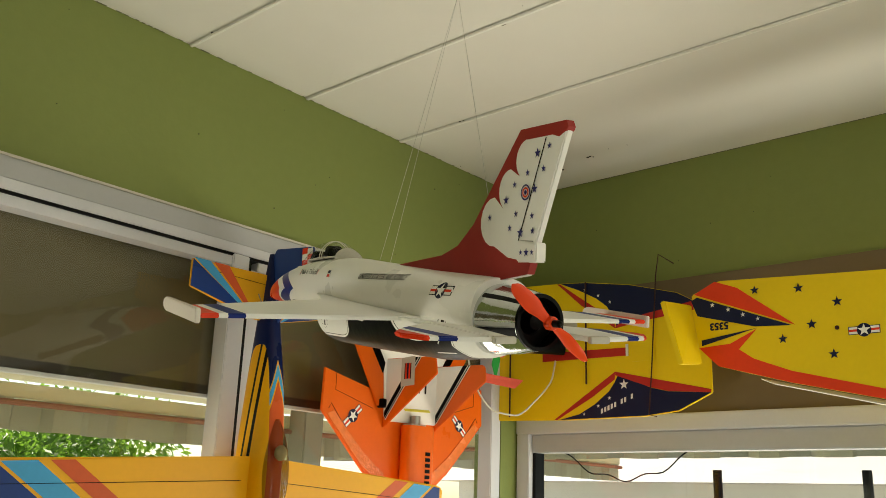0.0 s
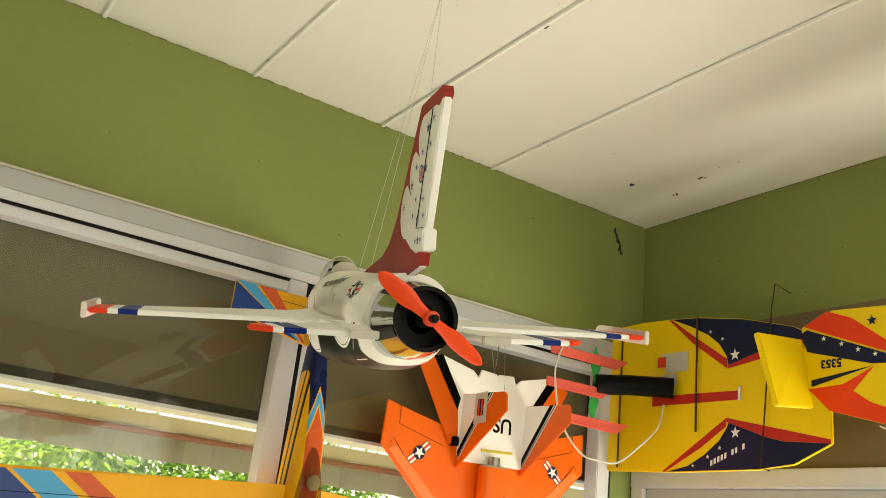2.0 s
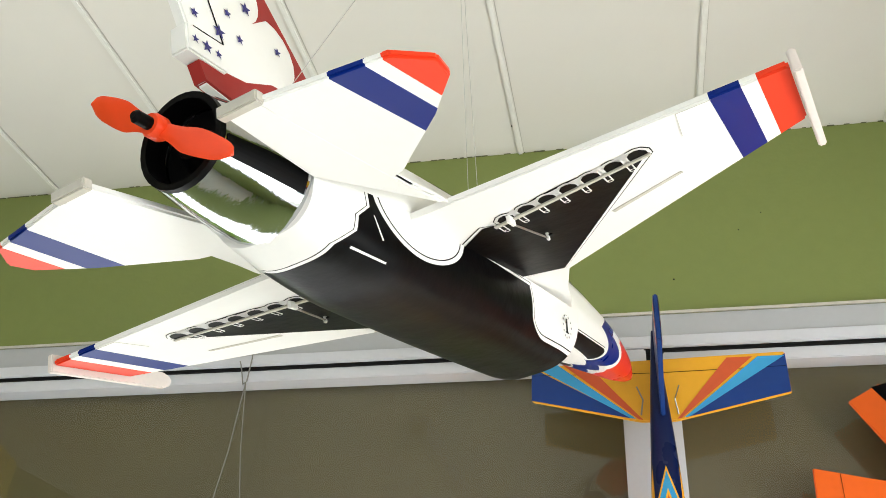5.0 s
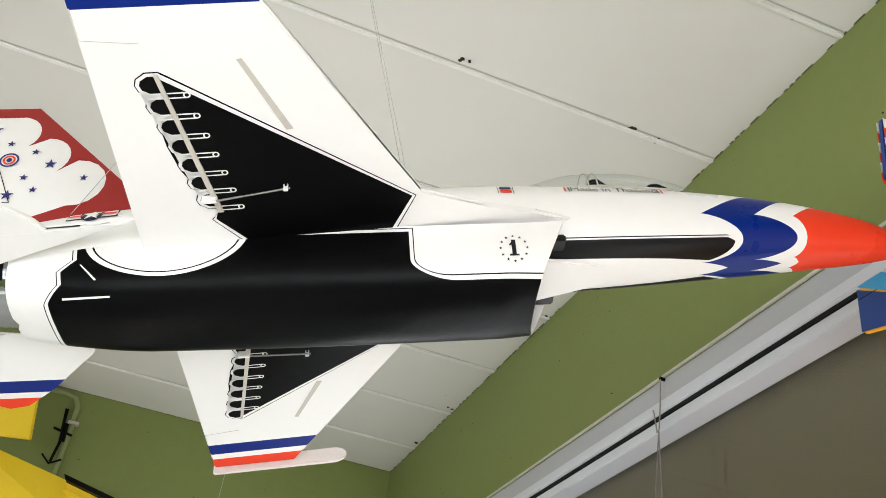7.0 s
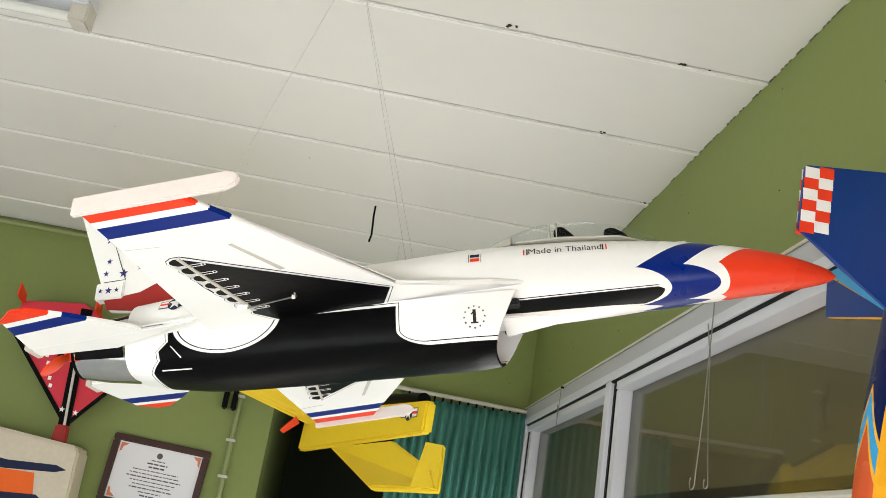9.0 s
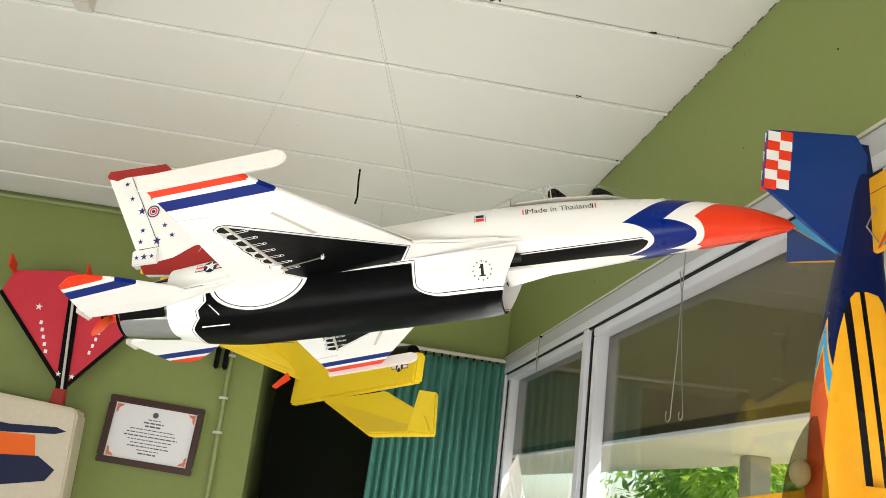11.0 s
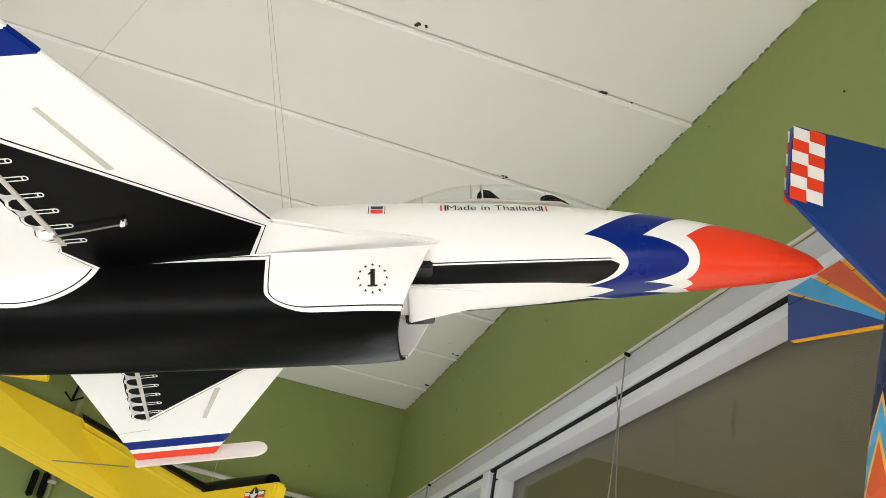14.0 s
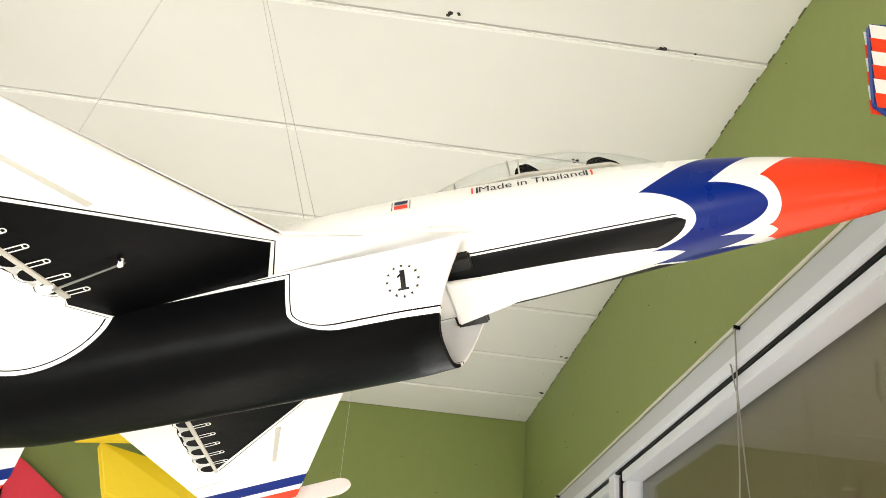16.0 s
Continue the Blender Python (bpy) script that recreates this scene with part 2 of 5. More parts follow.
def hermite(xs, ys, x):
    """Smooth curve through the given stations, without overshoot."""
    xs, ys = np.asarray(xs, float), np.asarray(ys, float)
    d = np.diff(ys) / np.diff(xs)
    m = np.concatenate([[d[0]], np.where(d[:-1] * d[1:] > 0, 2 * d[:-1] * d[1:] / (d[:-1] + d[1:] + 1e-12), 0), [d[-1]]])
    i = int(np.clip(np.searchsorted(xs, x) - 1, 0, len(xs) - 2))
    w = xs[i + 1] - xs[i]
    t = min(max((x - xs[i]) / w, 0), 1)
    return float((2 * t**3 - 3 * t**2 + 1) * ys[i] + (t**3 - 2 * t**2 + t) * w * m[i] + (-2 * t**3 + 3 * t**2) * ys[i + 1] + (t**3 - t**2) * w * m[i + 1])

# ---- the room ----
XB, XC, ZC, ZF, YR = 0.72, -3.70, 2.5, -0.15, -4.3
T = 0.12

floor = setting("floor", box(XC - 1.7, XB + T, YR - T, T, ZF - 0.1, ZF), floor_tile, "pale tiled floor", "floor")
ceiling_bm = box(XC - 1.7, XB + T, YR - T, T, ZC, ZC + 0.08)
ceiling = setting("ceiling", ceiling_bm, ceiling_white, "white painted board ceiling with narrow seams", "ceiling")
seams = bmesh.new()
seam_shadow = bmesh.new()
for k in range(-8, 1):
    x = k * 0.42
    box(x - 0.007, x + 0.007, YR, -0.001, ZC - 0.0075, ZC - 0.0005, 0.003, seams)
    # Thin grey line paints the shade along one side of the strip
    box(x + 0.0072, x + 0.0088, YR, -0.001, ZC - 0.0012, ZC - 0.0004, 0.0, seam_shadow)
tagged(part("ceiling_seam", seams, seam_white), "raised white joint strips between ceiling boards", "trim", "", "structure")
tagged(part("seam_gap", seam_shadow, seam_shade), "thin grey lines painted as shade beside the joint strips", "trim", "", "structure")

# long wall with the windows
setting("wall_north", box(XC - T, XB + T, 0, T, 2.03, ZC), wall_green, "green painted wall above the windows", "wall")
setting("wall_north_low", box(XC - T, XB + T, 0, T, ZF, 0.72), wall_green, "green painted wall below the windows", "wall")
setting("wall_north_pier", box(0.60, XB + T, 0, T, 0.72, 2.03), wall_green, "narrow green wall beside the window", "wall")

rail_brown = Surface("dark_brown_rail", (0.030, 0.022, 0.014), rough=0.6, grain=(40, 0.15), stain=(5, 0.2)).done()
window_1 = thing("window_1", "long white aluminium window with brown boards behind its upper glass", "window")
tagged(window_1, kind="structure")
part("header", box(XC, 0.60, -0.008, 0.05, 1.978, 2.03, 0.002), header_grey, window_1, "pale grey head rail")
part("head_lip", box(XC, 0.60, -0.014, 0.05, 1.952, 1.978, 0.002), aluminium, window_1, "white head rail lip")
part("gasket", box(XC, 0.60, -0.006, 0.05, 1.9445, 1.952), gasket, window_1, "black rubber line")
part("ledge", box(XC, 0.60, -0.014, -0.010, 2.029, 2.035), foam_edge, window_1, "dusty top ledge")
for x0, x1 in ((XC + 0.02, -2.36), (-2.26, -0.625), (-0.545, 0.58)):
    part("head_bead", box(x0, x1, -0.002, 0.05, 1.918, 1.9445, 0.002), aluminium, window_1)
    part("glass", box(x0, x1, 0.045, 0.049, 0.80, 1.93), window_glass, window_1).visible_shadow = False
    part("upper_board", box(x0 - 0.03, x1 + 0.03, 0.062, 0.082, 1.592, 1.975), board_brown, window_1, "brown board behind the glass")
    part("board_rail", box(x0 - 0.03, x1 + 0.03, 0.058, 0.090, 1.568, 1.592, 0.002), rail_brown, window_1, "dark brown rail under the board")
    part("rail_edge", box(x0 - 0.03, x1 + 0.03, 0.060, 0.088, 1.559, 1.568, 0.001), aluminium, window_1)
    part("sill_bead", box(x0, x1, 0.006, 0.05, 0.76, 0.80, 0.002), aluminium, window_1)
for x in (XC + 0.05, -2.31, -0.585, 0.58):
    part("mullion", box(x - 0.05 if x > -3 else XC, x + 0.005, -0.010, 0.05, 0.76, 1.951, 0.003), aluminium, window_1, "white aluminium post")
    part("post_gasket", box(x + 0.005, x + 0.022, 0.004, 0.05, 0.78, 1.941), gasket, window_1)
    part("post_bead", box(x + 0.022, x + 0.065, 0.008, 0.05, 0.78, 1.921, 0.002), aluminium, window_1)
part("sill", box(XC, 0.60, -0.03, 0.05, 0.72, 0.76, 0.004), aluminium, window_1)

# short wall with the side window
setting("wall_east", box(XB, XB + T, YR, 0, 2.075, ZC), wall_green, "green painted wall above brown boards", "wall")
setting("wall_east_low", box(XB, XB + T, YR, 0, ZF, 0.72), wall_green, "green painted wall below the side window", "wall")
setting("wall_east_end", box(XB, XB + T, YR, -2.9, 0.72, 2.075), wall_green, "green painted end of the side wall", "wall")
setting("wall_east_board", box(XB - 0.008, XB + T, -2.9, 0, 1.62, 2.075), plywood_brown, "brown board above the side window", "wall")
window_2 = tagged(thing("window_2", "white aluminium side window with a deep head", "window"), kind="structure")
part("header", box(XB - 0.03, XB + 0.06, -2.9, -0.0, 1.565, 1.62, 0.004), aluminium, window_2)
part("head_bead", box(XB - 0.015, XB + 0.05, -2.9, -0.06, 1.50, 1.565, 0.004), header_grey, window_2)
for y in (-0.005, -1.45, -2.84):
    part("mullion", box(XB - 0.03, XB + 0.05, y - 0.055, y, 0.72, 1.565, 0.003), aluminium, window_2)
    part("post_gasket", box(XB - 0.005, XB + 0.05, y - 0.068, y - 0.055, 0.72, 1.50), gasket, window_2)
part("sill", box(XB - 0.03, XB + 0.06, -2.9, 0, 0.72, 0.76, 0.004), aluminium, window_2)
for y0, y1 in ((-1.45, -0.07), (-2.84, -1.515)):
    part("glass", box(XB + 0.03, XB + 0.034, y0, y1, 0.76, 1.50), window_glass, window_2).visible_shadow = False

# end wall with the curtained doorway
DY0, DY1, DZ = -1.17, -0.02, 2.0
setting("wall_west", box(XC - T, XC, YR, DY0, ZF, ZC), wall_green, "green painted end wall", "wall")
setting("wall_west_lintel", box(XC - T, XC, DY0, 0, DZ, ZC), wall_green, "green painted wall above the doorway", "wall")
setting("wall_west_jamb", box(XC - T, XC, DY1, 0, ZF, DZ), wall_green, "green painted door jamb", "wall")
setting("wall_beyond_side", box(XC - 1.7, XC - T, DY0 - 0.12, DY0, ZF, ZC), wall_green, "green wall of the dark room beyond", "wall")
setting("wall_beyond_far", box(XC - 1.8, XC - 1.7, DY0 - 0.12, T, ZF, ZC), room_shade, "wall of the room beyond with shade in its colour", "wall")
setting("wall_beyond_north", box(XC - 1.7, XC - T, 0, T, ZF, ZC), room_shade, "side wall of the room beyond with shade in its colour", "wall")
# Rear wall leaves an added, unseen opening for the fill lamp
setting("wall_south", box(XC, -2.9, YR - T, YR, ZF, ZC), wall_green, "plain green rear wall", "wall")
setting("wall_south_end", box(0.5, XB, YR - T, YR, ZF, ZC), wall_green, "plain green end of the rear wall", "wall")
setting("wall_south_lintel", box(-2.9, 0.5, YR - T, YR, 2.0, ZC), wall_green, "plain green wall above an added rear opening", "wall")

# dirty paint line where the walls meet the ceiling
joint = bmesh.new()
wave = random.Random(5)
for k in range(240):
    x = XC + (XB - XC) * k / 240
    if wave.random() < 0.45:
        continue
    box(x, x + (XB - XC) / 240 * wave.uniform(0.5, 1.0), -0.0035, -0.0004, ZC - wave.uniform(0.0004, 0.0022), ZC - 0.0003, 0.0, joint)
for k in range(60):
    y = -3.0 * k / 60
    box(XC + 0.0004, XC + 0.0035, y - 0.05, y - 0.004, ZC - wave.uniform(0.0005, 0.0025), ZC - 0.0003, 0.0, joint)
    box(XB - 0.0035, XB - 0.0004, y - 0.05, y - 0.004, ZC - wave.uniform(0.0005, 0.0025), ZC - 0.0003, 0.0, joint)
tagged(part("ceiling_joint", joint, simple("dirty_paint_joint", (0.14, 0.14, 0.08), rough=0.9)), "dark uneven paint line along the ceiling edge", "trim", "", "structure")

# ---- the white jet model on its threads ----
lat, fwd, up = Vector((0.93859, -0.32406, 0.11840)), Vector((0.29667, 0.93326, 0.20250)), Vector((-0.17612, -0.15493, 0.97210))
JET = Matrix.Translation((-0.8617, -0.9372, 1.6449)) @ Matrix((lat, fwd, up)).transposed().to_4x4() @ Matrix.Diagonal((1.0, 0.968, 1.0, 1.0))
jet = thing("model_jet", "white foam jet with red nose and black belly on threads", "model airplane", JET)

F_Y = (-0.252, -0.18, -0.06, 0.06, 0.2, 0.33, 0.45, 0.57, 0.65, 0.72, 0.775, 0.815, 0.835, 0.845)
F_W = (0.060, 0.070, 0.078, 0.080, 0.076, 0.067, 0.060, 0.052, 0.046, 0.038, 0.029, 0.018, 0.010, 0.001)
F_T = (0.060, 0.064, 0.070, 0.078, 0.088, 0.096, 0.094, 0.084, 0.072, 0.057, 0.041, 0.024, 0.013, 0.003)
F_B = (-0.055, -0.04, -0.03, -0.03, -0.028, -0.026, -0.023, -0.018, -0.014, -0.011, -0.009, -0.006, -0.003, 0.002)
POWER = 2.35


def body_section(y):
    w, t, b = (hermite(F_Y, s, y) for s in (F_W, F_T, F_B))
    return w, (t + b) / 2, (t - b) / 2


def body_x(y, z):
    w, c, h = body_section(y)
    return w * max(0.0, 1 - min(1.0, abs((z - c) / h)) ** POWER) ** (1 / POWER)


def oval(a, w, h, n):
    c, s = math.cos(a), math.sin(a)
    return w * math.copysign(abs(c) ** (2 / n), c), h * math.copysign(abs(s) ** (2 / n), s)


rings = []
for k in range(121):
    y = -0.252 + 1.097 * (1 - (1 - k / 120) ** 1.35)
    w, c, h = body_section(y)
    rings.append([(x, y, c + z) for x, z in (oval(2 * math.pi * a / 56, w, h, POWER) for a in range(56))])
body_paint = Surface("jet_body_film", WHITE, rough=0.30, shine=0.24, bump=0.16, bump_scale=40, grain=(90, 0.015), stain=(7, 0.03))
ax, ay, az = body_paint.axes()
phi = (az - 0.022).op("ARCTAN2", ax.size())
lobe = ((phi + 0.62) * 2.35).op("COSINE").size().op("POWER", 0.6) * (phi < 0.05)
climb = (phi - 0.05).high(0.0)
red_edge = lobe * 0.014 + climb * 0.066 + 0.676
blue_front = lobe * 0.052 + climb * 0.074 + 0.625
blue_rear = lobe * 0.050 + climb * 0.098 + 0.556
along = (ay - 0.385).high(0.0)
stripe_off = az - (along * 0.022 - 0.0140)
stripe_end = (stripe_off * 120.0).op("POWER", 2.0) * -0.020 + 0.600
stripe_side = (stripe_off.size() < along * 0.004 + 0.0062) * (ay < stripe_end) * (ay > 0.2)
stripe_line = (stripe_off > along * 0.004 + 0.0076) * (stripe_off < along * 0.004 + 0.0086) * (ay < stripe_end + 0.010) * (ay > 0.2)
body_paint.paint(stripe_side.high(stripe_line), BLACK)
body_paint.paint((ay > blue_rear - 0.010) * (ay < blue_front), WHITE)
body_paint.paint((ay > blue_rear) * (ay < blue_front), BLUE)
body_paint.paint(ay > red_edge, RED)
body_film = body_paint.done()
fuselage = part("fuselage", loft(rings), body_film, jet, "white body with scalloped blue band and red nose", True)

# belly with the intake
B_Y = (-0.252, -0.235, -0.2, -0.1, 0.1, 0.3, 0.378)
B_W = (0.057, 0.059, 0.063, 0.069, 0.073, 0.073, 0.072)
B_D = (0.062, 0.066, 0.073, 0.083, 0.084, 0.083, 0.080)


def belly_ring(y, shrink=0.0, slant=0.0, count=40):
    w, d = hermite(B_Y, B_W, y) - shrink, hermite(B_Y, B_D, y) - shrink
    ring = []
    for k in range(count + 1):
        x, z = oval(math.pi * (1 + k / count), w, d, 3.0)
        ring.append((x, y + slant * (z / 0.08), z))
    return ring


belly_paint = Surface("jet_belly_film", WHITE, rough=0.36, grain=(80, 0.02), stain=(8, 0.05), bump=0.5, bump_scale=28, shine=0.07)
bx, by, bz = belly_paint.axes()
saw = ((bz * 38.0).op("PINGPONG", 0.5)) * 0.018
rear_gap = by - (bz * 0.55 - 0.160 - saw)
bite = ((((by + 0.078) * 0.55).op("POWER", 2.0)) + ((bz + 0.002).op("POWER", 2.0))).op("SQRT") - 0.050
under = bz * -1.0 - 0.008
panel_side = (by - 0.196) - ((bz * -1.0 - 0.045).high(0.0)).op("POWER", 2.0) * 60.0
panel = panel_side.op("SMOOTH_MIN", bz + 0.067, 0.03)
field = rear_gap.low(bite).low(under).low(panel * -1.0)
belly_paint.paint((field > 0.0).high((field > -0.0052) * (field < -0.0040)), BLACK)
belly_rings = [belly_ring(-0.252 + 0.552 * k / 70) for k in range(71)] + [belly_ring(0.30 + 0.078 * k / 12, 0, 0.040 * k / 12) for k in range(1, 13)]
belly_rings += [belly_ring(0.378, 0.0035, 0.040)] + [belly_ring(0.375 - 0.10 * k / 6, 0.0035, 0.040 * (1 - k / 6)) for k in range(1, 7)]
belly = part("belly", loft(belly_rings, False, True), belly_paint.done(), jet, "black and white belly with an open intake", True)
part("splitter", plate([(-0.040, 0.35), (0.040, 0.35), (0.020, 0.43), (0.0, 0.46), (-0.020, 0.43)], lambda u, v, h: (u, v, -0.0195 - 0.007 * (0.46 - v) / 0.11 + h), 0.004, 0.002), foam_white, jet, "white wedge under the nose")

diverter_grey = simple("dark_grey_film", (0.018, 0.018, 0.018), rough=0.4, shine=0.15)
for s in (1, -1):
    part("diverter", box(s * 0.040, s * 0.0615, 0.345, 0.381, -0.0175, -0.0080, 0.002), diverter_grey, jet, "dark step between intake and body")

# wing sheet with strakes, tail shelf and stripes
sheet_paint = Surface("jet_wing_film", WHITE, rough=0.4, shine=0.15, grain=(90, 0.015), stain=(6, 0.03))
wx, wy, wz = sheet_paint.axes()
sheet_paint.paint((wx.size() > 0.373) * (wx.size() < 0.4005), BLUE)
sheet_paint.paint(wx.size() > 0.415, RED)
wing_film = sheet_paint.done()
half = [(0.058, 0.40), (0.078, 0.345), (0.095, 0.285), (0.123, 0.209), (0.442, 0.022), (0.442, -0.102), (0.112, -0.102)]
flat = lambda u, v, h: (u, v, h)
part("wing", plate(half + [(-u, v) for u, v in half[::-1]], flat, 0.0075, 0.0022), wing_film, jet, "white wing with blue and red tip stripes", True)
shelf = [(0.112, -0.10), (0.112, -0.128), (0.104, -0.16), (0.104, -0.385), (0.072, -0.392), (0.058, -0.26)]
for s in (1, -1):
    part("tail_shelf", plate([(s * u, v) for u, v in shelf], lambda u, v, h: (u, v, -0.0185 + h), 0.0085, 0.0025), foam_white, jet, "", True)
    part("brake_block", box(s * 0.068, s * 0.106, -0.3945, -0.3840, -0.0240, -0.0135, 0.0015), foam_edge, jet, "bare grey foam edge block")
stab_paint = Surface("jet_stab_film", WHITE, rough=0.4, shine=0.15, grain=(90, 0.015), stain=(6, 0.03))
sx, sy, sz = stab_paint.axes()
edge = sx.size() - (sy + 0.31) * 0.10
stab_paint.paint((edge > 0.163) * (edge < 0.190), BLUE)
stab_paint.paint(edge > 0.203, RED)
stab_film = stab_paint.done()
stab = [(0.100, -0.195), (0.120, -0.203), (0.188, -0.270), (0.224, -0.312), (0.227, -0.338), (0.203, -0.368), (0.100, -0.388)]
for s in (1, -1):
    part("stabiliser", plate([(s * u, v) for u, v in stab], lambda u, v, h: (u, v, -0.019 + h), 0.007, 0.002), stab_film, jet, "white tailplane with blue and red tip stripes", True)
    rail = [(-0.104, -0.010), (0.088, -0.010), (0.100, -0.006), (0.104, 0.0), (0.100, 0.006), (0.088, 0.010), (-0.104, 0.010)]
    part("tip_rail", plate(rail, lambda u, v, h: (s * 0.447 + h, u, v * 1.15), 0.008, 0.0015), rail_foam, jet, "pale foam tip rail")

# black wing panels underneath with finger outlines
def panel_outline(s, grow):
    pts = [(0.060 - grow, 0.172 + grow), (0.122, 0.200 + grow), (0.297 + grow, -0.040 + grow)]
    for k in range(7):
        x = 0.2905 - 0.0255 * k
        y = -0.052 + 0.0052 * k
        for a in (-20, 20, 60, 90, 120, 160, 200):
            pts.append((x + (0.0105 + grow) * math.cos(radians(a)), y + 0.006 - (0.0135 + grow) * math.sin(radians(a))))
    pts += [(0.108 - grow * 0.3, -0.016 - grow), (0.060 - grow, 0.024 - grow)]
    return [(s * u, v) for u, v in pts]


for s in (1, -1):
    below = lambda u, v, h: (u, v, -0.0037 - h)
    part("panel_line", film([panel_outline(s, 0.0048)], below, 0.0004), black_film, jet)
    part("panel_border", film([panel_outline(s, 0.0036)], below, 0.0008), foam_white, jet)
    part("wing_panel", film([panel_outline(s, 0.0)], below, 0.0012), black_film, jet, "black film panel")
    for k in range(7):
        x, y = s * (0.2777 - 0.0255 * k), -0.054 + 0.0052 * k
        finger = bmesh.new()
        for dx in (-0.0028, 0.0028):
            film([[(x + dx - 0.0008, y), (x + dx + 0.0008, y), (x + dx + 0.0008, y + 0.036), (x + dx - 0.0008, y + 0.036)]], below, 0.0016, finger)
        film(ringed(x, y + 0.036, 0.0020, 0.0036, 12), below, 0.0016, finger)
        part("finger_line", finger, foam_white, jet)
    part("hinge_tape", plate([(s * 0.120, -0.012), (s * 0.302, -0.044), (s * 0.302, -0.040), (s * 0.120, -0.006)], lambda u, v, h: (u, v, -0.0062 + h), 0.002), foam_edge, jet)
    linkage = part("pushrod", rod([(s * 0.142, -0.014, -0.012), (s * 0.152, 0.068, -0.010)], 0.0012, 6), steel, jet)
    part("servo_horn", box(s * 0.152 - 0.0015, s * 0.152 + 0.0015, 0.061, 0.066, -0.0135, -0.003, 0.0005), foam_white, linkage)
    part("servo_arm", box(s * 0.152 - 0.006, s * 0.152 + 0.006, 0.0625, 0.0650, -0.0085, -0.0065, 0.0005), plastic_black, linkage)
    part("control_horn", box(s * 0.142 - 0.0022, s * 0.142 + 0.0022, -0.026, -0.010, -0.0135, -0.004, 0.0008), foam_white, linkage)
    part("aileron_cut", rod([(s * 0.374, -0.1, -0.0042), (s * 0.342, -0.10, -0.0042), (s * 0.336, -0.050, -0.0042)], 0.0003, 4), foam_edge, jet)
    part("spar_mark", plate([(s * 0.227, 0.071), (s * 0.314, 0.033), (s * 0.315, 0.038), (s * 0.228, 0.078)], lambda u, v, h: (u, v, -0.0042 + h), 0.0007), foam_edge, jet, "faint glue line")

# the wing and tailplane sit with their rear edges a little low
DROOPED = {"wing": 0.12, "tip_rail": 0.12, "panel_line": 0.12, "panel_border": 0.12, "wing_panel": 0.12, "finger_line": 0.12, "hinge_tape": 0.12, "pushrod": 0.12, "aileron_cut": 0.12, "spar_mark": 0.12, "stabiliser": -0.20, "tail_shelf": -0.20, "brake_block": -0.20}
for piece in jet.children_recursive:
    owner = piece if piece.parent == jet else piece.parent
    hinge = DROOPED.get(owner.name.split(".")[0])
    if hinge is not None:
        for v in piece.data.vertices:
            v.co.z += 0.06 * (v.co.y - hinge)

# fin
side_on = lambda u, v, h: (h, u, v)
fin_outline = [(-0.325, 0.064), (-0.418, 0.281), (-0.413, 0.290), (-0.298, 0.290), (-0.165, 0.147), (-0.115, 0.112), (-0.06, 0.096), (0.103, 0.081), (0.103, 0.070), (-0.10, 0.055), (-0.24, 0.055)]
part("fin", plate(fin_outline, side_on, 0.0125, 0.002), foam_white, jet, "tall white fin with small blue stars", True)
scallop = [(-0.327, 0.078), (-0.398, 0.269)]
scallop += [(-0.380 + 0.085 * k / 4, 0.274) for k in range(4)]
for cy, cz, r, a0, a1 in ((-0.318, 0.243, 0.032, 80, -50), (-0.273, 0.198, 0.034, 88, -50), (-0.226, 0.150, 0.040, 92, -95)):
    scallop += [(cy + r * math.cos(radians(a0 + (a1 - a0) * k / 9)), cz + r * math.sin(radians(a0 + (a1 - a0) * k / 9))) for k in range(10)]
scallop += [(-0.27, 0.092)]
red_edge_outline = [(-0.327, 0.066), (-0.335, 0.083)] + [p for p in scallop[:0:-1]] + [(-0.401, 0.2705), (-0.4165, 0.2765), (-0.420, 0.2815), (-0.4145, 0.2915), (-0.297, 0.2915), (-0.163, 0.148), (-0.113, 0.1135), (-0.058, 0.0975), (0.105, 0.082), (0.105, 0.069), (-0.10, 0.055), (-0.24, 0.055)]
part("fin_leading_edge", plate(red_edge_outline, side_on, 0.0136), dark_red_film, jet, "dark red leading edge with scallops")
block = part("fin_block", box(-0.010, 0.010, -0.352, -0.300, 0.084, 0.114, 0.002), foam_white, jet)
for s in (1, -1):
    for u, r in ((-0.342, 0.0050), (-0.327, 0.0075), (-0.312, 0.0050)):
        part("star_mark", film([star(u, 0.099, r)], lambda u, v, h: (s * (0.010 + h), u, v), 0.0006), star_blue, block)
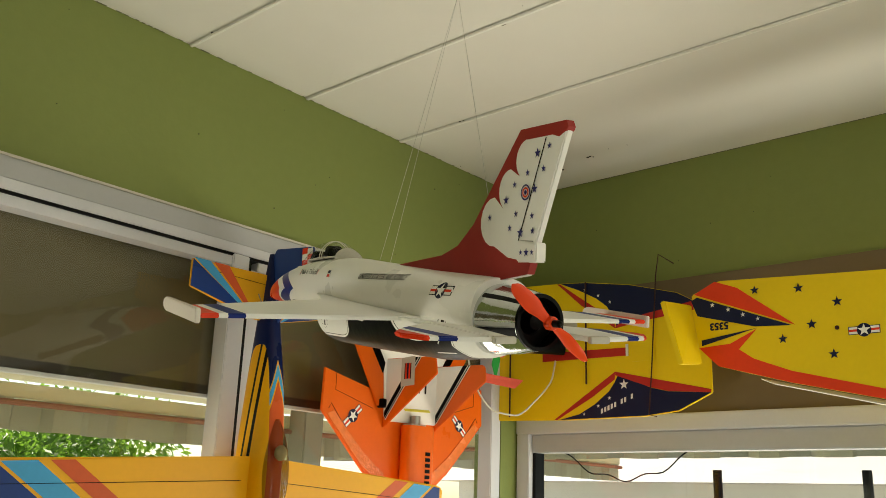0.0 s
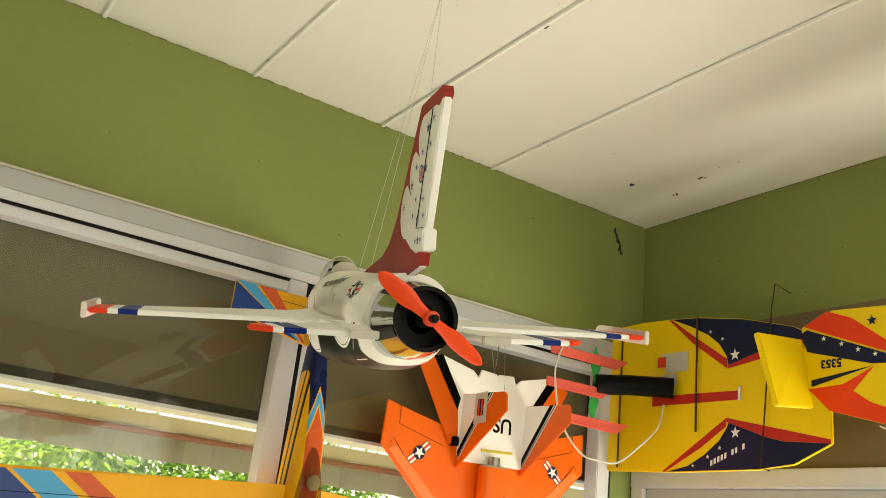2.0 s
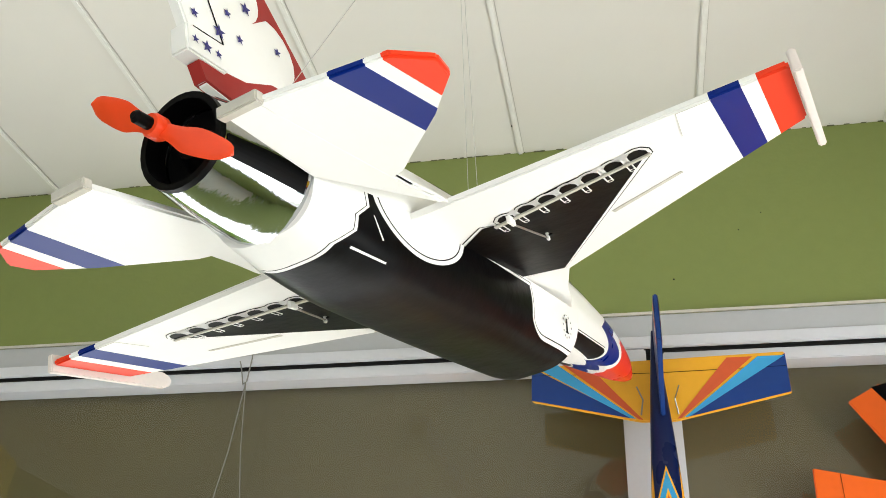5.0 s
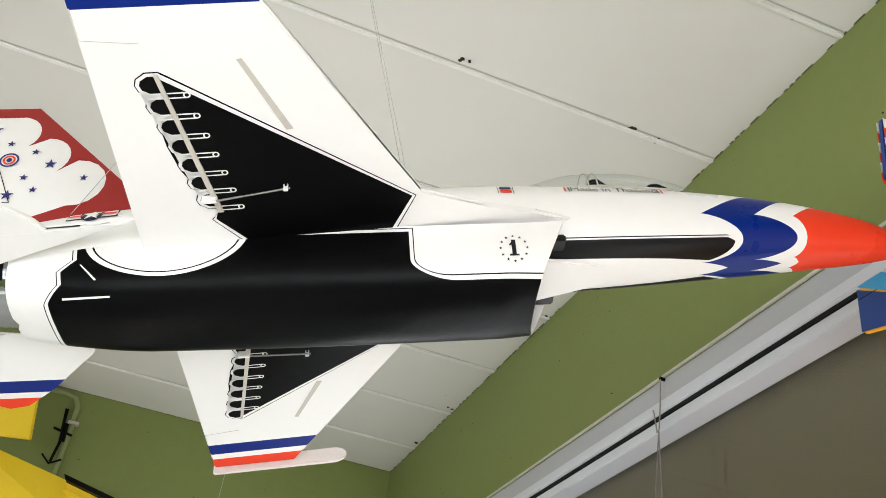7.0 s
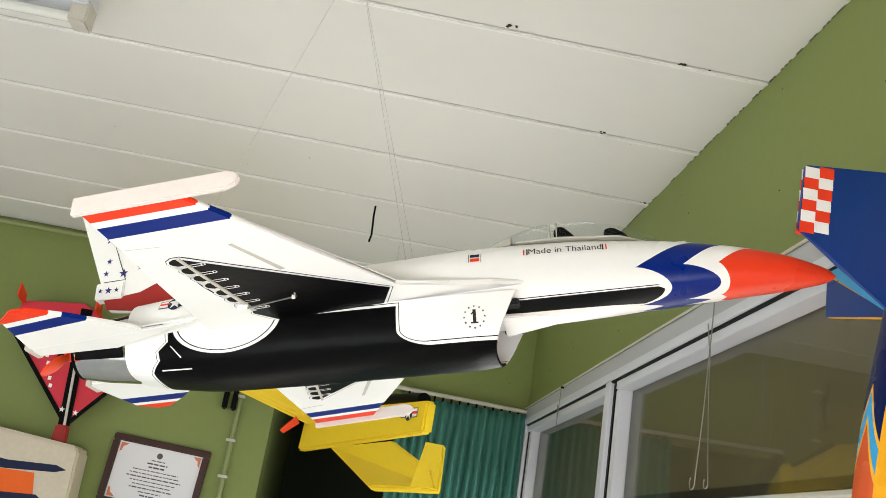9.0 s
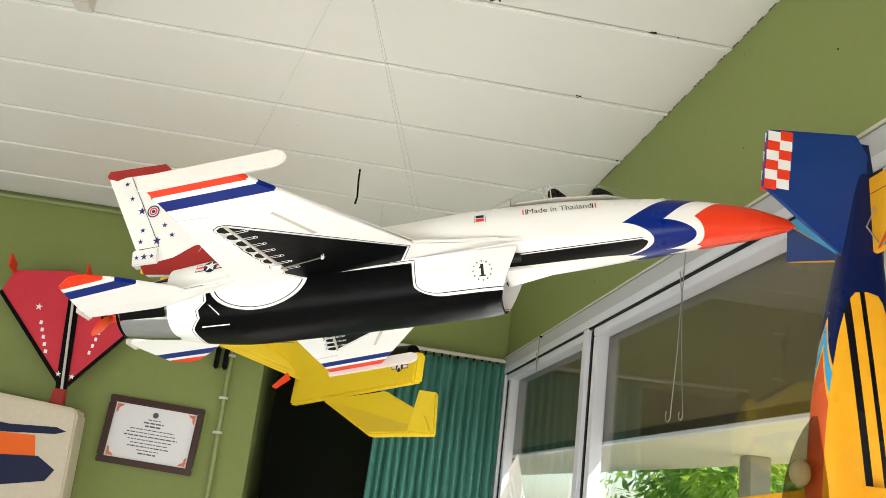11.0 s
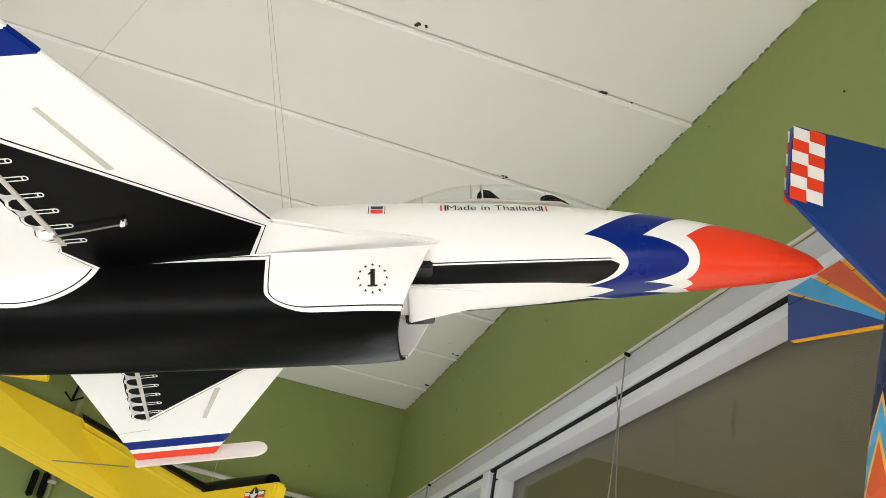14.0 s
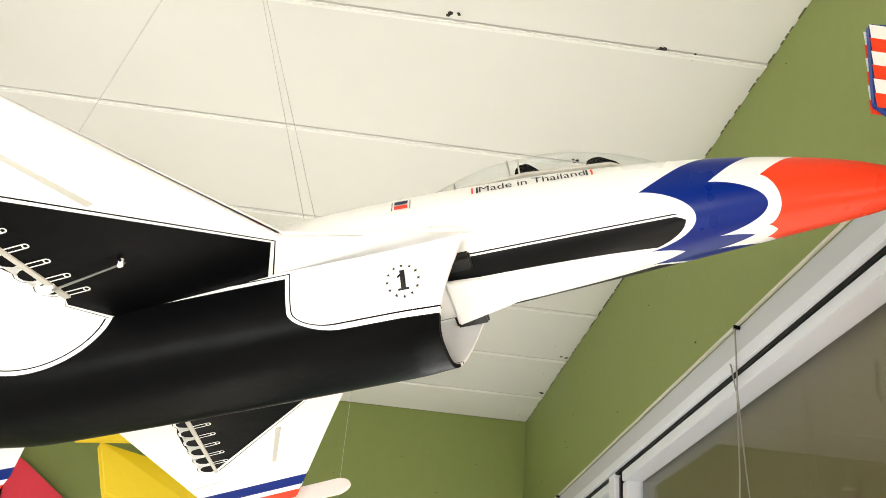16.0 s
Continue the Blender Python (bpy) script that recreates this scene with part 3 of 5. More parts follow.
for s in (1, -1):
    on = lambda u, v, h: (s * (0.0066 + h), u, v)
    for u, v, r in ((-0.375, 0.258, 0.006), (-0.345, 0.250, 0.0085), (-0.362, 0.225, 0.006), (-0.320, 0.222, 0.006), (-0.340, 0.196, 0.0085), (-0.285, 0.206, 0.006), (-0.262, 0.183, 0.0085), (-0.335, 0.155, 0.006), (-0.291, 0.160, 0.006), (-0.215, 0.157, 0.006), (-0.338, 0.132, 0.006), (-0.305, 0.130, 0.009), (-0.275, 0.138, 0.006)):
        part("star_mark", film([star(u, v, r)], on, 0.0011), star_blue, jet)
    target = part("target_ring", film(ringed(-0.316, 0.192, 0.010, 0.0125), on, 0.0011), star_blue, jet)
    part("target_band", film(ringed(-0.316, 0.192, 0.0055, 0.008), on, 0.0011), red_film, target)
    part("target_dot", film([disc(-0.316, 0.192, 0.0035)], on, 0.0011), star_blue, target)
    part("rudder_line", rod([(s * 0.0072, -0.366, 0.272), (s * 0.0072, -0.300, 0.118), (s * 0.0072, -0.340, 0.116)], 0.0007, 4), plastic_black, jet)

# nozzle, propeller and motor
NZ = -0.006
part("nozzle", turned([(0.057, -0.246), (0.0565, -0.262), (0.051, -0.31), (0.0435, -0.352), (0.040, -0.352), (0.039, -0.30), (0.03, -0.29)], (0, NZ)), chrome, jet, "chrome taped jet nozzle", True)
# Black strips painted as the dark belly mirrored in the chrome
for s in (1, -1):
    for a0, a1 in ((-34, -12), (38, 46)):
        strip = [[((r + 0.0007) * s * math.cos(radians(a0 + (a1 - a0) * k / 5)), y, NZ + (r + 0.0007) * math.sin(radians(a0 + (a1 - a0) * k / 5))) for k in range(6)] for r, y in ((0.0565, -0.258), (0.0540, -0.285), (0.0510, -0.31), (0.0440, -0.3495))]
        part("nozzle_stripe", loft(strip, False, False), plastic_black, jet)
part("nozzle_ring", turned([(0.0440, -0.347), (0.0432, -0.357), (0.0375, -0.357), (0.037, -0.335)], (0, NZ)), plastic_black, jet, "matt black nozzle rim", True)
part("nozzle_cap", turned([(0.0385, -0.33), (0.02, -0.33), (0.012, -0.345), (0.0, -0.346)], (0, NZ)), plastic_black, jet, "black motor mount inside the nozzle", True)
propeller = part("propeller", turned([(0.0, -0.374), (0.0085, -0.374), (0.0105, -0.378), (0.0105, -0.388), (0.009, -0.391), (0.0, -0.391)], (0, NZ), 20), prop_red, jet, "two-bladed orange-red propeller", True)
for s in (1, -1):
    blade = []
    for k in range(17):
        r = 0.006 + 0.084 * k / 16
        c = hermite((0.0, 0.2, 0.45, 0.8, 0.95, 1.0), (0.007, 0.0085, 0.0125, 0.010, 0.006, 0.0012), k / 16)
        pitch = radians(62 - 42 * k / 16)
        ring = []
        for a in range(10):
            u, v = c * math.cos(2 * math.pi * a / 10), 0.0016 * math.sin(2 * math.pi * a / 10)
            ring.append(Vector((r, -0.382 + u * math.cos(pitch) * 0.5 + v, u * math.sin(math.pi / 2 - pitch * 0.35))))
        turn = Matrix.Rotation(radians(38 + (0 if s > 0 else 180)), 4, "Y")
        blade.append([turn @ p + Vector((0, 0, NZ)) for p in ring])
    part("blade", loft(blade), prop_red, propeller, "", True)
part("motor_shaft", turned([(0.0055, -0.372), (0.0055, -0.405), (0.003, -0.408), (0.0, -0.408)], (0, NZ), 16), plastic_black, jet, "black motor hub", True)

# canopy and cockpit
C_Y = (0.315, 0.36, 0.42, 0.48, 0.54, 0.59, 0.615)
C_H = (0.003, 0.022, 0.041, 0.044, 0.034, 0.015, 0.002)
C_W = (0.012, 0.030, 0.037, 0.037, 0.032, 0.020, 0.004)


def canopy_ring(y, grow=0.0):
    w, h = hermite(C_Y, C_W, y) + grow, hermite(C_Y, C_H, y) + grow
    base = hermite((0.315, 0.45, 0.62), (0.098, 0.095, 0.080), y)
    return [(w * math.cos(math.pi * a / 20), y, base - 0.004 + h * math.sin(math.pi * a / 20)) for a in range(21)]


canopy = part("canopy", loft([canopy_ring(0.315 + 0.30 * k / 30) for k in range(31)], False, False), canopy_clear, jet, "clear bubble canopy", True)
for y in (0.432, 0.444):
    part("canopy_bow", rod([Vector(p) * 1.0 for p in canopy_ring(y, 0.0002)], 0.0010, 6), foam_edge, canopy, "grey canopy frame")
part("rear_fairing", loft([canopy_ring(0.316 + 0.055 * k / 8, -0.001) for k in range(9)], False, False), foam_edge, canopy, "grey rear fairing", True)
tub = [(0.0, 0.36), (0.026, 0.38), (0.031, 0.45), (0.026, 0.54), (0.0, 0.585), (-0.026, 0.54), (-0.031, 0.45), (-0.026, 0.38)]
part("cockpit_floor", plate(tub, lambda u, v, h: (u, v, hermite((0.36, 0.45, 0.585), (0.0992, 0.0965, 0.0885), v) + h), 0.003), foam_edge, jet, "grey cockpit floor")
for y, h in ((0.450, 0.030), (0.528, 0.019)):
    seat = [(y - 0.008, 0.094), (y - 0.012, 0.094 + h * 0.75), (y - 0.006, 0.094 + h), (y + 0.004, 0.094 + h), (y + 0.022, 0.094 + h * 0.35), (y + 0.026, 0.092)]
    part("cockpit_seat", plate(seat, lambda u, v, h: (h, u, v), 0.032, 0.002), plastic_black, jet, "black cockpit block")
part("nose_tab", box(-0.014, 0.014, 0.612, 0.640, 0.0740, 0.0790, 0.002), foam_white, jet)

# lettering and badges along the sides
usa_black = simple("black_print", (0.01, 0.01, 0.012), rough=0.5)
for s in (1, -1):
    def drape(y0, z0):
        return lambda u, v, h: (s * (body_x(y0 + s * u, z0 + v) + h), y0 + s * u, z0 + v)

    def drape_belly(y0, z0):
        def spot(u, v, h):
            y, z = y0 + s * u, z0 + v
            w, d = hermite(B_Y, B_W, y), hermite(B_Y, B_D, y)
            return (s * (w * max(0.0, 1 - min(1.0, abs(z) / d) ** 3.0) ** (1 / 3.0) + h), y, z)
        return spot

    part("air_force_lettering", letters("UNITED STATES AIR FORCE", 0.0108, drape(0.058, 0.056), 0.0004), usa_black, jet, "black capital lettering")
    part("maker_lettering", letters("Made in Thailand", 0.0118, drape(0.455, 0.064), 0.0), usa_black, jet, "black lettering")
    for u, mat_ in ((-0.062, red_film), (-0.057, usa_black), (0.062, red_film), (0.057, usa_black)):
        part("bracket_mark", film([[(u - 0.001, -0.006), (u + 0.001, -0.006), (u + 0.001, 0.006), (u - 0.001, 0.006)]], drape(0.455, 0.064), 0.0012), mat_, jet)
    for v, mat_ in ((0.0045, navy_film), (-0.0035, red_film)):
        part("flag_bar", film([[(-0.007, v - 0.003), (0.007, v - 0.003), (0.007, v + 0.003), (-0.007, v + 0.003)]], drape(0.318, 0.060), 0.0012), mat_, jet)
    for u in (-0.0095, 0.0095):
        part("flag_edge", film([[(u - 0.0004, -0.008), (u + 0.0004, -0.008), (u + 0.0004, 0.008), (u - 0.0004, 0.008)]], drape(0.318, 0.060), 0.0012), usa_black, jet)
    part("intake_number", letters("1", 0.018, drape_belly(0.315, -0.036), 0.0012), usa_black, jet, "black number one")
    part("number_foot", film([[(-0.0055, -0.0095), (0.0055, -0.0095), (0.0055, -0.0075), (-0.0055, -0.0075)], [(-0.0055, 0.0045), (-0.0005, 0.0088), (-0.0005, 0.0060), (-0.0045, 0.0030)]], drape_belly(0.315, -0.036), 0.0013), usa_black, jet)
    ring_stars = bmesh.new()
    for k in range(12):
        film([star(0.0155 * math.cos(math.pi * k / 6), 0.0155 * math.sin(math.pi * k / 6), 0.0021)], drape_belly(0.315, -0.036), 0.0013, ring_stars)
    part("ring_of_stars", ring_stars, usa_black, jet)
    for line in (((-0.170, -0.034), (-0.1685, -0.0335), (-0.150, -0.052), (-0.152, -0.053)), ((-0.188, -0.066), (-0.188, -0.0645), (-0.135, -0.0675), (-0.135, -0.069))):
        part("white_stroke", film([[(s * u, v) for u, v in line]], drape_belly(0.0, 0.0), 0.0012), foam_white, jet)
    spot = drape(-0.167, 0.036)
    badge = part("roundel_bars", film([[(-0.030, -0.008), (0.030, -0.008), (0.030, 0.008), (-0.030, 0.008)]], spot, 0.0010), usa_black, jet, "star and bars badge")
    for x in (-0.0195, 0.0195):
        part("bar_white", film([[(x - 0.009, -0.0065), (x + 0.009, -0.0065), (x + 0.009, 0.0065), (x - 0.009, 0.0065)]], spot, 0.0014), foam_white, badge)
    for x in (-0.0195, 0.0195):
        part("bar_red", film([[(x - 0.009, -0.002), (x + 0.009, -0.002), (x + 0.009, 0.002), (x - 0.009, 0.002)]], spot, 0.0018), red_film, badge)
    part("badge_disc", film([disc(0, 0, 0.0135)], spot, 0.0022), navy_film, badge)
    part("badge_star", film([star(0, 0, 0.0128)], spot, 0.0026), foam_white, badge)

# threads
knot = Vector((-0.82, -0.95, 2.31))
for target in ((0.0, 0.209, 0.089), (0.02, 0.20, 0.088), (0.0, -0.24, 0.065)):
    end = JET @ Vector(target)
    tagged(part("hanging_thread", rod([knot, (knot + end) / 2, end], 0.00045, 5), thread), "thin grey thread holding the jet model", "thread", "threads above the jet")
tagged(part("hanging_thread", rod([knot, (-0.82, -0.95, 2.4), (-0.82, -0.95, ZC)], 0.00045, 5), thread), "thin grey thread tied to the ceiling", "thread", "threads above the jet")

# ---- models on the long wall ----
def slab(corners, thick, bevel=0.003):
    """A thick sheet through corners given in space."""
    pts = [Vector(p) for p in corners]
    normal = (pts[1] - pts[0]).cross(pts[2] - pts[0]).normalized()
    own = bmesh.new()
    low = [own.verts.new(p - normal * thick / 2) for p in pts]
    high = [own.verts.new(p + normal * thick / 2) for p in pts]
    own.faces.new(low[::-1])
    own.faces.new(high)
    for i in range(len(pts)):
        j = (i + 1) % len(pts)
        own.faces.new((low[i], low[j], high[j], high[i]))
    if bevel:
        bmesh.ops.bevel(own, geom=own.edges[:], offset=bevel, segments=2, affect="EDGES")
    return own


def on_north(cx, y):
    """Sheets that hang parallel to the long wall, seen from the room."""
    return lambda u, v, h: (cx + u, y - h, v)


def star_badge(owner, place, u, v, size, turn, white):
    """A star on a disc between two striped bars."""
    c, s = math.cos(radians(turn)), math.sin(radians(turn))
    at = lambda a, b, h: place(u + size * (a * c - b * s), v + size * (a * s + b * c), h)
    base = part("badge_bars", film([[(-2.2, -0.6), (2.2, -0.6), (2.2, 0.6), (-2.2, 0.6)]], at, 0.0010), navy_film, owner, "star and bars badge")
    for x in (-1.5, 1.5):
        part("badge_white", film([[(x - 0.6, -0.5), (x + 0.6, -0.5), (x + 0.6, 0.5), (x - 0.6, 0.5)]], at, 0.0014), white, base)
        part("badge_red", film([[(x - 0.6, -0.16), (x + 0.6, -0.16), (x + 0.6, 0.16), (x - 0.6, 0.16)]], at, 0.0018), red_film, base)
    part("badge_disc", film([disc(0, 0, 1.0)], at, 0.0022), navy_film, base)
    part("badge_star", film([star(0, 0, 0.95)], at, 0.0026), white, base)


BX = -0.565
aerobat = thing("model_airplane", "blue and golden aerobatic airplane hanging nose down before the window", "model airplane", None, "models along the windows")
fus_paint = Surface("aerobat_body_film", (0.004, 0.011, 0.065), rough=0.3, shine=0.2, grain=(80, 0.05), stain=(6, 0.1))
hx, hy, hz = fus_paint.axes()
chev = hz + (hx - BX).size() * 3.4
fus_paint.paint(chev < 1.655, GOLD)
fus_paint.paint(chev < 1.645, (0.05, 0.33, 0.62))
fus_paint.paint(chev < 1.612, GOLD)
fus_paint.paint(chev < 1.600, (0.62, 0.10, 0.03))
fus_paint.paint(((hx - BX).size() > 0.0235) * (hz < 1.80), GOLD)
fus_paint.paint(((hx - BX).size() > 0.0235) * (((hy + 0.125 + (hz - 1.6) * 0.1).size() < 0.006).high((hy + 0.098 + (hz - 1.6) * 0.1).size() < 0.004)), (0.006, 0.006, 0.008))
A_Z = (0.98, 1.05, 1.2, 1.35, 1.45, 1.6, 1.75, 1.88, 1.95)
A_W = (0.020, 0.034, 0.038, 0.037, 0.035, 0.029, 0.020, 0.010, 0.004)
A_F = (-0.13, -0.155, -0.170, -0.175, -0.172, -0.158, -0.132, -0.108, -0.095)
A_R = (-0.07, -0.045, -0.035, -0.035, -0.040, -0.050, -0.062, -0.072, -0.080)
rings = []
for k in range(50):
    z = 0.98 + 0.97 * k / 49
    w, f, r = (hermite(A_Z, s, z) for s in (A_W, A_F, A_R))
    rings.append([(BX + x, (f + r) / 2 + y, z) for x, y in (oval(2 * math.pi * a / 32, w, (r - f) / 2, 4.0) for a in range(32))])
part("fuselage", loft(rings), fus_paint.done(), aerobat, "blue body with red and sky blue chevrons", True)
tail_place = on_north(BX, -0.080)
part("stabiliser", plate([(-0.245, 1.885), (0.245, 1.897), (0.247, 1.812), (0.03, 1.763), (-0.035, 1.763), (-0.245, 1.812)], tail_place, 0.010, 0.002), gold_film, aerobat, "golden tailplane with blue tips")
for s in (1, -1):
    on = lambda u, v, h: tail_place(s * u, v, 0.005 + h)
    part("tip_blue", film([[(0.245, 1.888 + 0.004 * s), (0.246, 1.813), (0.050, 1.7685)]], on, 0.0010), cobalt_film, aerobat)
    part("band_blue", film([[(0.244, 1.888), (0.194, 1.888), (0.045, 1.7680), (0.055, 1.7695)]], on, 0.0014), sky_film, aerobat)
    part("band_red", film([[(0.184, 1.888), (0.136, 1.888), (0.032, 1.7655), (0.040, 1.767)]], on, 0.0014), brick_film, aerobat)
    part("elevator_line", rod([on(0.012, 1.862, 0.0008), on(0.243, 1.866, 0.0008)], 0.0006, 4), plastic_black, aerobat)
    part("elevator_horn", rod([on(0.035, 1.775, 0.002), on(0.030, 1.80, 0.018), on(0.040, 1.83, 0.010)], 0.0015, 6), steel, aerobat)
fin_place = lambda u, v, h: (BX + 0.004 + h, u, v)
part("rudder", plate([(-0.256, 1.946), (-0.105, 1.962), (-0.085, 1.93), (-0.09, 1.76), (-0.125, 1.752), (-0.205, 1.808), (-0.264, 1.850)], fin_place, 0.009, 0.002), cobalt_film, aerobat, "dark blue rudder with a checked edge")
for s in (1, -1):
    for col in range(2):
        for row in range(6):
            u0 = -0.2575 + 0.021 * col - 0.0012 * row
            v0 = 1.943 - 0.0165 * row + 0.003 * col
            part("check_square", film([[(u0, v0), (u0 + 0.021, v0), (u0 + 0.021, v0 - 0.0165), (u0, v0 - 0.0165)]], lambda u, v, h: fin_place(u, v, s * (0.0045 + h)), 0.0008), red_film if (row + col) % 2 else foam_white, aerobat)
wing_place = on_north(BX, -0.100)
part("wing", plate([(-0.72, 1.352), (-0.70, 1.362), (-0.05, 1.405), (0.05, 1.405), (0.70, 1.362), (0.72, 1.352), (0.70, 1.12), (0.05, 1.08), (-0.05, 1.08), (-0.70, 1.12)], wing_place, 0.034, 0.006), gold_film, aerobat, "golden wing with blue and red bands", True)
for s in (1, -1):
    on = lambda u, v, h: wing_place(s * u, v, 0.017 + h)
    part("wing_red", film([[(0.500, 1.370), (0.555, 1.366), (0.22, 1.13), (0.15, 1.13)]], on, 0.001), brick_film, aerobat)
    part("wing_sky", film([[(0.582, 1.364), (0.660, 1.358), (0.33, 1.13), (0.245, 1.13)]], on, 0.001), sky_film, aerobat)
    part("wing_blue", film([[(0.672, 1.358), (0.700, 1.355), (0.70, 1.13), (0.345, 1.13)]], on, 0.001), cobalt_film, aerobat)
    part("aileron_line", rod([on(0.06, 1.345, 0.001), on(0.70, 1.310, 0.001)], 0.0008, 4), plastic_black, aerobat)
cab = []
for k in range(15):
    z = 1.50 - 0.28 * k / 14
    g = math.sin(math.pi * (0.04 + 0.92 * k / 14)) ** 0.6
    cab.append([(BX + 0.031 * g * math.cos(math.pi * a / 14), hermite(A_Z, A_F, z) + 0.012 - 0.055 * g * math.sin(math.pi * a / 14), z) for a in range(15)])
part("canopy", loft(cab, False, False), clear("smoky_canopy_plastic", (0.55, 0.53, 0.45), 0.04), aerobat, "smoky clear canopy", True)
part("cockpit_tray", box(BX - 0.022, BX + 0.022, -0.172, -0.160, 1.25, 1.43, 0.004), plastic_black, aerobat)
ball = bmesh.new()
bmesh.ops.create_uvsphere(ball, u_segments=16, v_segments=10, radius=0.017, matrix=Matrix.LocRotScale((BX, -0.192, 1.415), None, (1, 0.9, 1.15)))
part("cockpit_ball", ball, simple("cream_plastic", (0.65, 0.55, 0.36), rough=0.5), aerobat, "cream ball in the cockpit", True)

# orange jet
OX = 0.072
orange = thing("model_jet", "orange and white foam jet hanging nose down before the window", "model airplane", None, "models along the windows")
op = lambda u, v, h: (OX + u, -0.030 - h, v + 0.024 * u)
wing_half = [(0.13, 1.632), (0.368, 1.690), (0.372, 1.566), (0.196, 1.398), (0.10, 1.335), (0.06, 1.20), (0.03, 1.05), (0.0, 1.01)]
part("wing", plate(wing_half + [(-u, v) for u, v in wing_half[-2::-1]], op, 0.008, 0.002), orange_film, orange, "glossy orange wing")
tailw = [(0.0, 1.808), (0.004, 1.822), (0.062, 1.826), (0.070, 1.796), (0.090, 1.818), (0.212, 1.846), (0.135, 1.72), (0.12, 1.55)]
part("tail_deck", plate(tailw + [(-u, v) for u, v in tailw[:0:-1]], lambda u, v, h: op(u, v, 0.010 + h), 0.008, 0.002), foam_white, orange, "white tail deck")
for s in (1, -1):
    on = lambda u, v, h: op(s * u, v, 0.010 + h)
    part("tailplane", slab([on(0.135, 1.722, 0), on(0.222, 1.846, 0), on(0.285, 1.812, 0), on(0.158, 1.600, 0), on(0.125, 1.58, 0)], 0.0076, 0.002), orange_film, orange, "orange tailplane")
    part("tailplane_black", film([[(0.130, 1.728), (0.208, 1.846), (0.240, 1.838), (0.138, 1.692)]], on, 0.0048), black_film, orange, "black band")
    face = lambda a, b, h: (OX + s * 0.118 + 0.06 * b + h, -0.035 - b, a + 0.003 * s)
    part("fin", plate([(1.742, 0.0), (1.738, 0.190), (1.730, 0.200), (1.684, 0.206), (1.530, 0.004), (1.530, 0.0)], face, 0.007, 0.002), orange_film, orange, "upright orange fin with white root and black stripe")
    for d in (1, -1):
        lay = lambda a, b, h: face(a, b, d * h)
        part("fin_white", film([[(1.740, 0.002), (1.738, 0.146), (1.552, 0.012), (1.575, 0.002)]], lay, 0.0041), foam_white, orange)
        part("fin_stripe", film([[(1.739, 0.116), (1.739, 0.134), (1.560, 0.009), (1.575, 0.004)]], lay, 0.0045), black_film, orange)
        part("fin_stripe", film([[(1.739, 0.138), (1.739, 0.143), (1.556, 0.012), (1.558, 0.009)]], lay, 0.0045), black_film, orange)
    star_badge(orange, lambda u, v, h: op(u, v, 0.004 + h), s * 0.247, 1.557, 0.0195, -42 * s, foam_white)
    part("elevon_line", rod([op(s * 0.322, 1.677, 0.0048), op(s * 0.322, 1.628, 0.0048), op(s * 0.165, 1.585, 0.0048)], 0.0008, 4), plastic_black, orange)
    part("edge_line", rod([op(s * 0.345, 1.572, 0.0048), op(s * 0.335, 1.588, 0.0048), op(s * 0.20, 1.435, 0.0048)], 0.0008, 4), plastic_black, orange)
    part("worn_edge_tape", plate([(s * 0.350, 1.556), (s * 0.205, 1.418), (s * 0.120, 1.365), (s * 0.105, 1.392), (s * 0.195, 1.452), (s * 0.325, 1.568)], lambda u, v, h: op(u, v, 0.0052 + h), 0.0016), Surface("crinkled_orange_tape", (0.84, 0.20, 0.05), rough=0.25, shine=0.6, grain=(60, 0.2), stain=(12, 0.2), bump=1.0, bump_scale=70).done(), orange, "crinkled glossy tape along the edge")
    part("elevon_horn", box(OX + s * 0.140 - 0.008, OX + s * 0.140 + 0.008, -0.062, -0.034, 1.585, 1.612, 0.002), plastic_black, orange)
patch = lambda a, b, h: (OX - 0.118 + 0.06 * b - 0.0055 + h, -0.035 - b, a)
part("flag_patch", plate([(1.736, 0.070), (1.740, 0.122), (1.652, 0.122), (1.648, 0.070)], patch, 0.002), foam_edge, orange, "small flag patch on the fin")
for b0, b1, m_ in ((0.083, 0.109, usa_black), (0.087, 0.093, red_film), (0.0935, 0.0995, navy_film), (0.100, 0.106, red_film)):
    part("flag_bar", plate([(1.719, b0), (1.719, b1), (1.671, b1), (1.671, b0)], lambda a, b, h: patch(a, b, h - (0.0012 if m_ == usa_black else 0.0020)), 0.0006), m_, orange)
part("deck_lettering", letters("USA", 0.045, lambda u, v, h: op(0.010 - u, 1.672 - v, 0.0145 + h), 0.0012), black_film, orange, "black capital letters upside down")
tube = []
for k in range(25):
    z = 1.02 + 0.52 * k / 24
    w = hermite((1.02, 1.1, 1.3, 1.54), (0.020, 0.045, 0.060, 0.060), z)
    tube.append([(OX + 0.012 + x, -0.062 + y, z) for x, y in (oval(2 * math.pi * a / 28, w, 0.030, 3.4) for a in range(28))])
part("body_box", loft(tube), orange_film, orange, "rounded orange body", True)
bars = bmesh.new()
for k in range(9):
    box(OX + 0.020, OX + 0.040, -0.0945, -0.0905, 1.31 + 0.0175 * k, 1.321 + 0.0175 * k, 0.0, bars)
part("lettering_bars", bars, plastic_black, orange)
part("motor", rod([(OX, -0.062, 1.54), (OX, -0.062, 1.572)], 0.016, 14), steel, orange, "bare metal motor", True)
part("motor_mount", box(OX - 0.035, OX + 0.035, -0.078, -0.040, 1.538, 1.546, 0.001), foam_edge, orange)
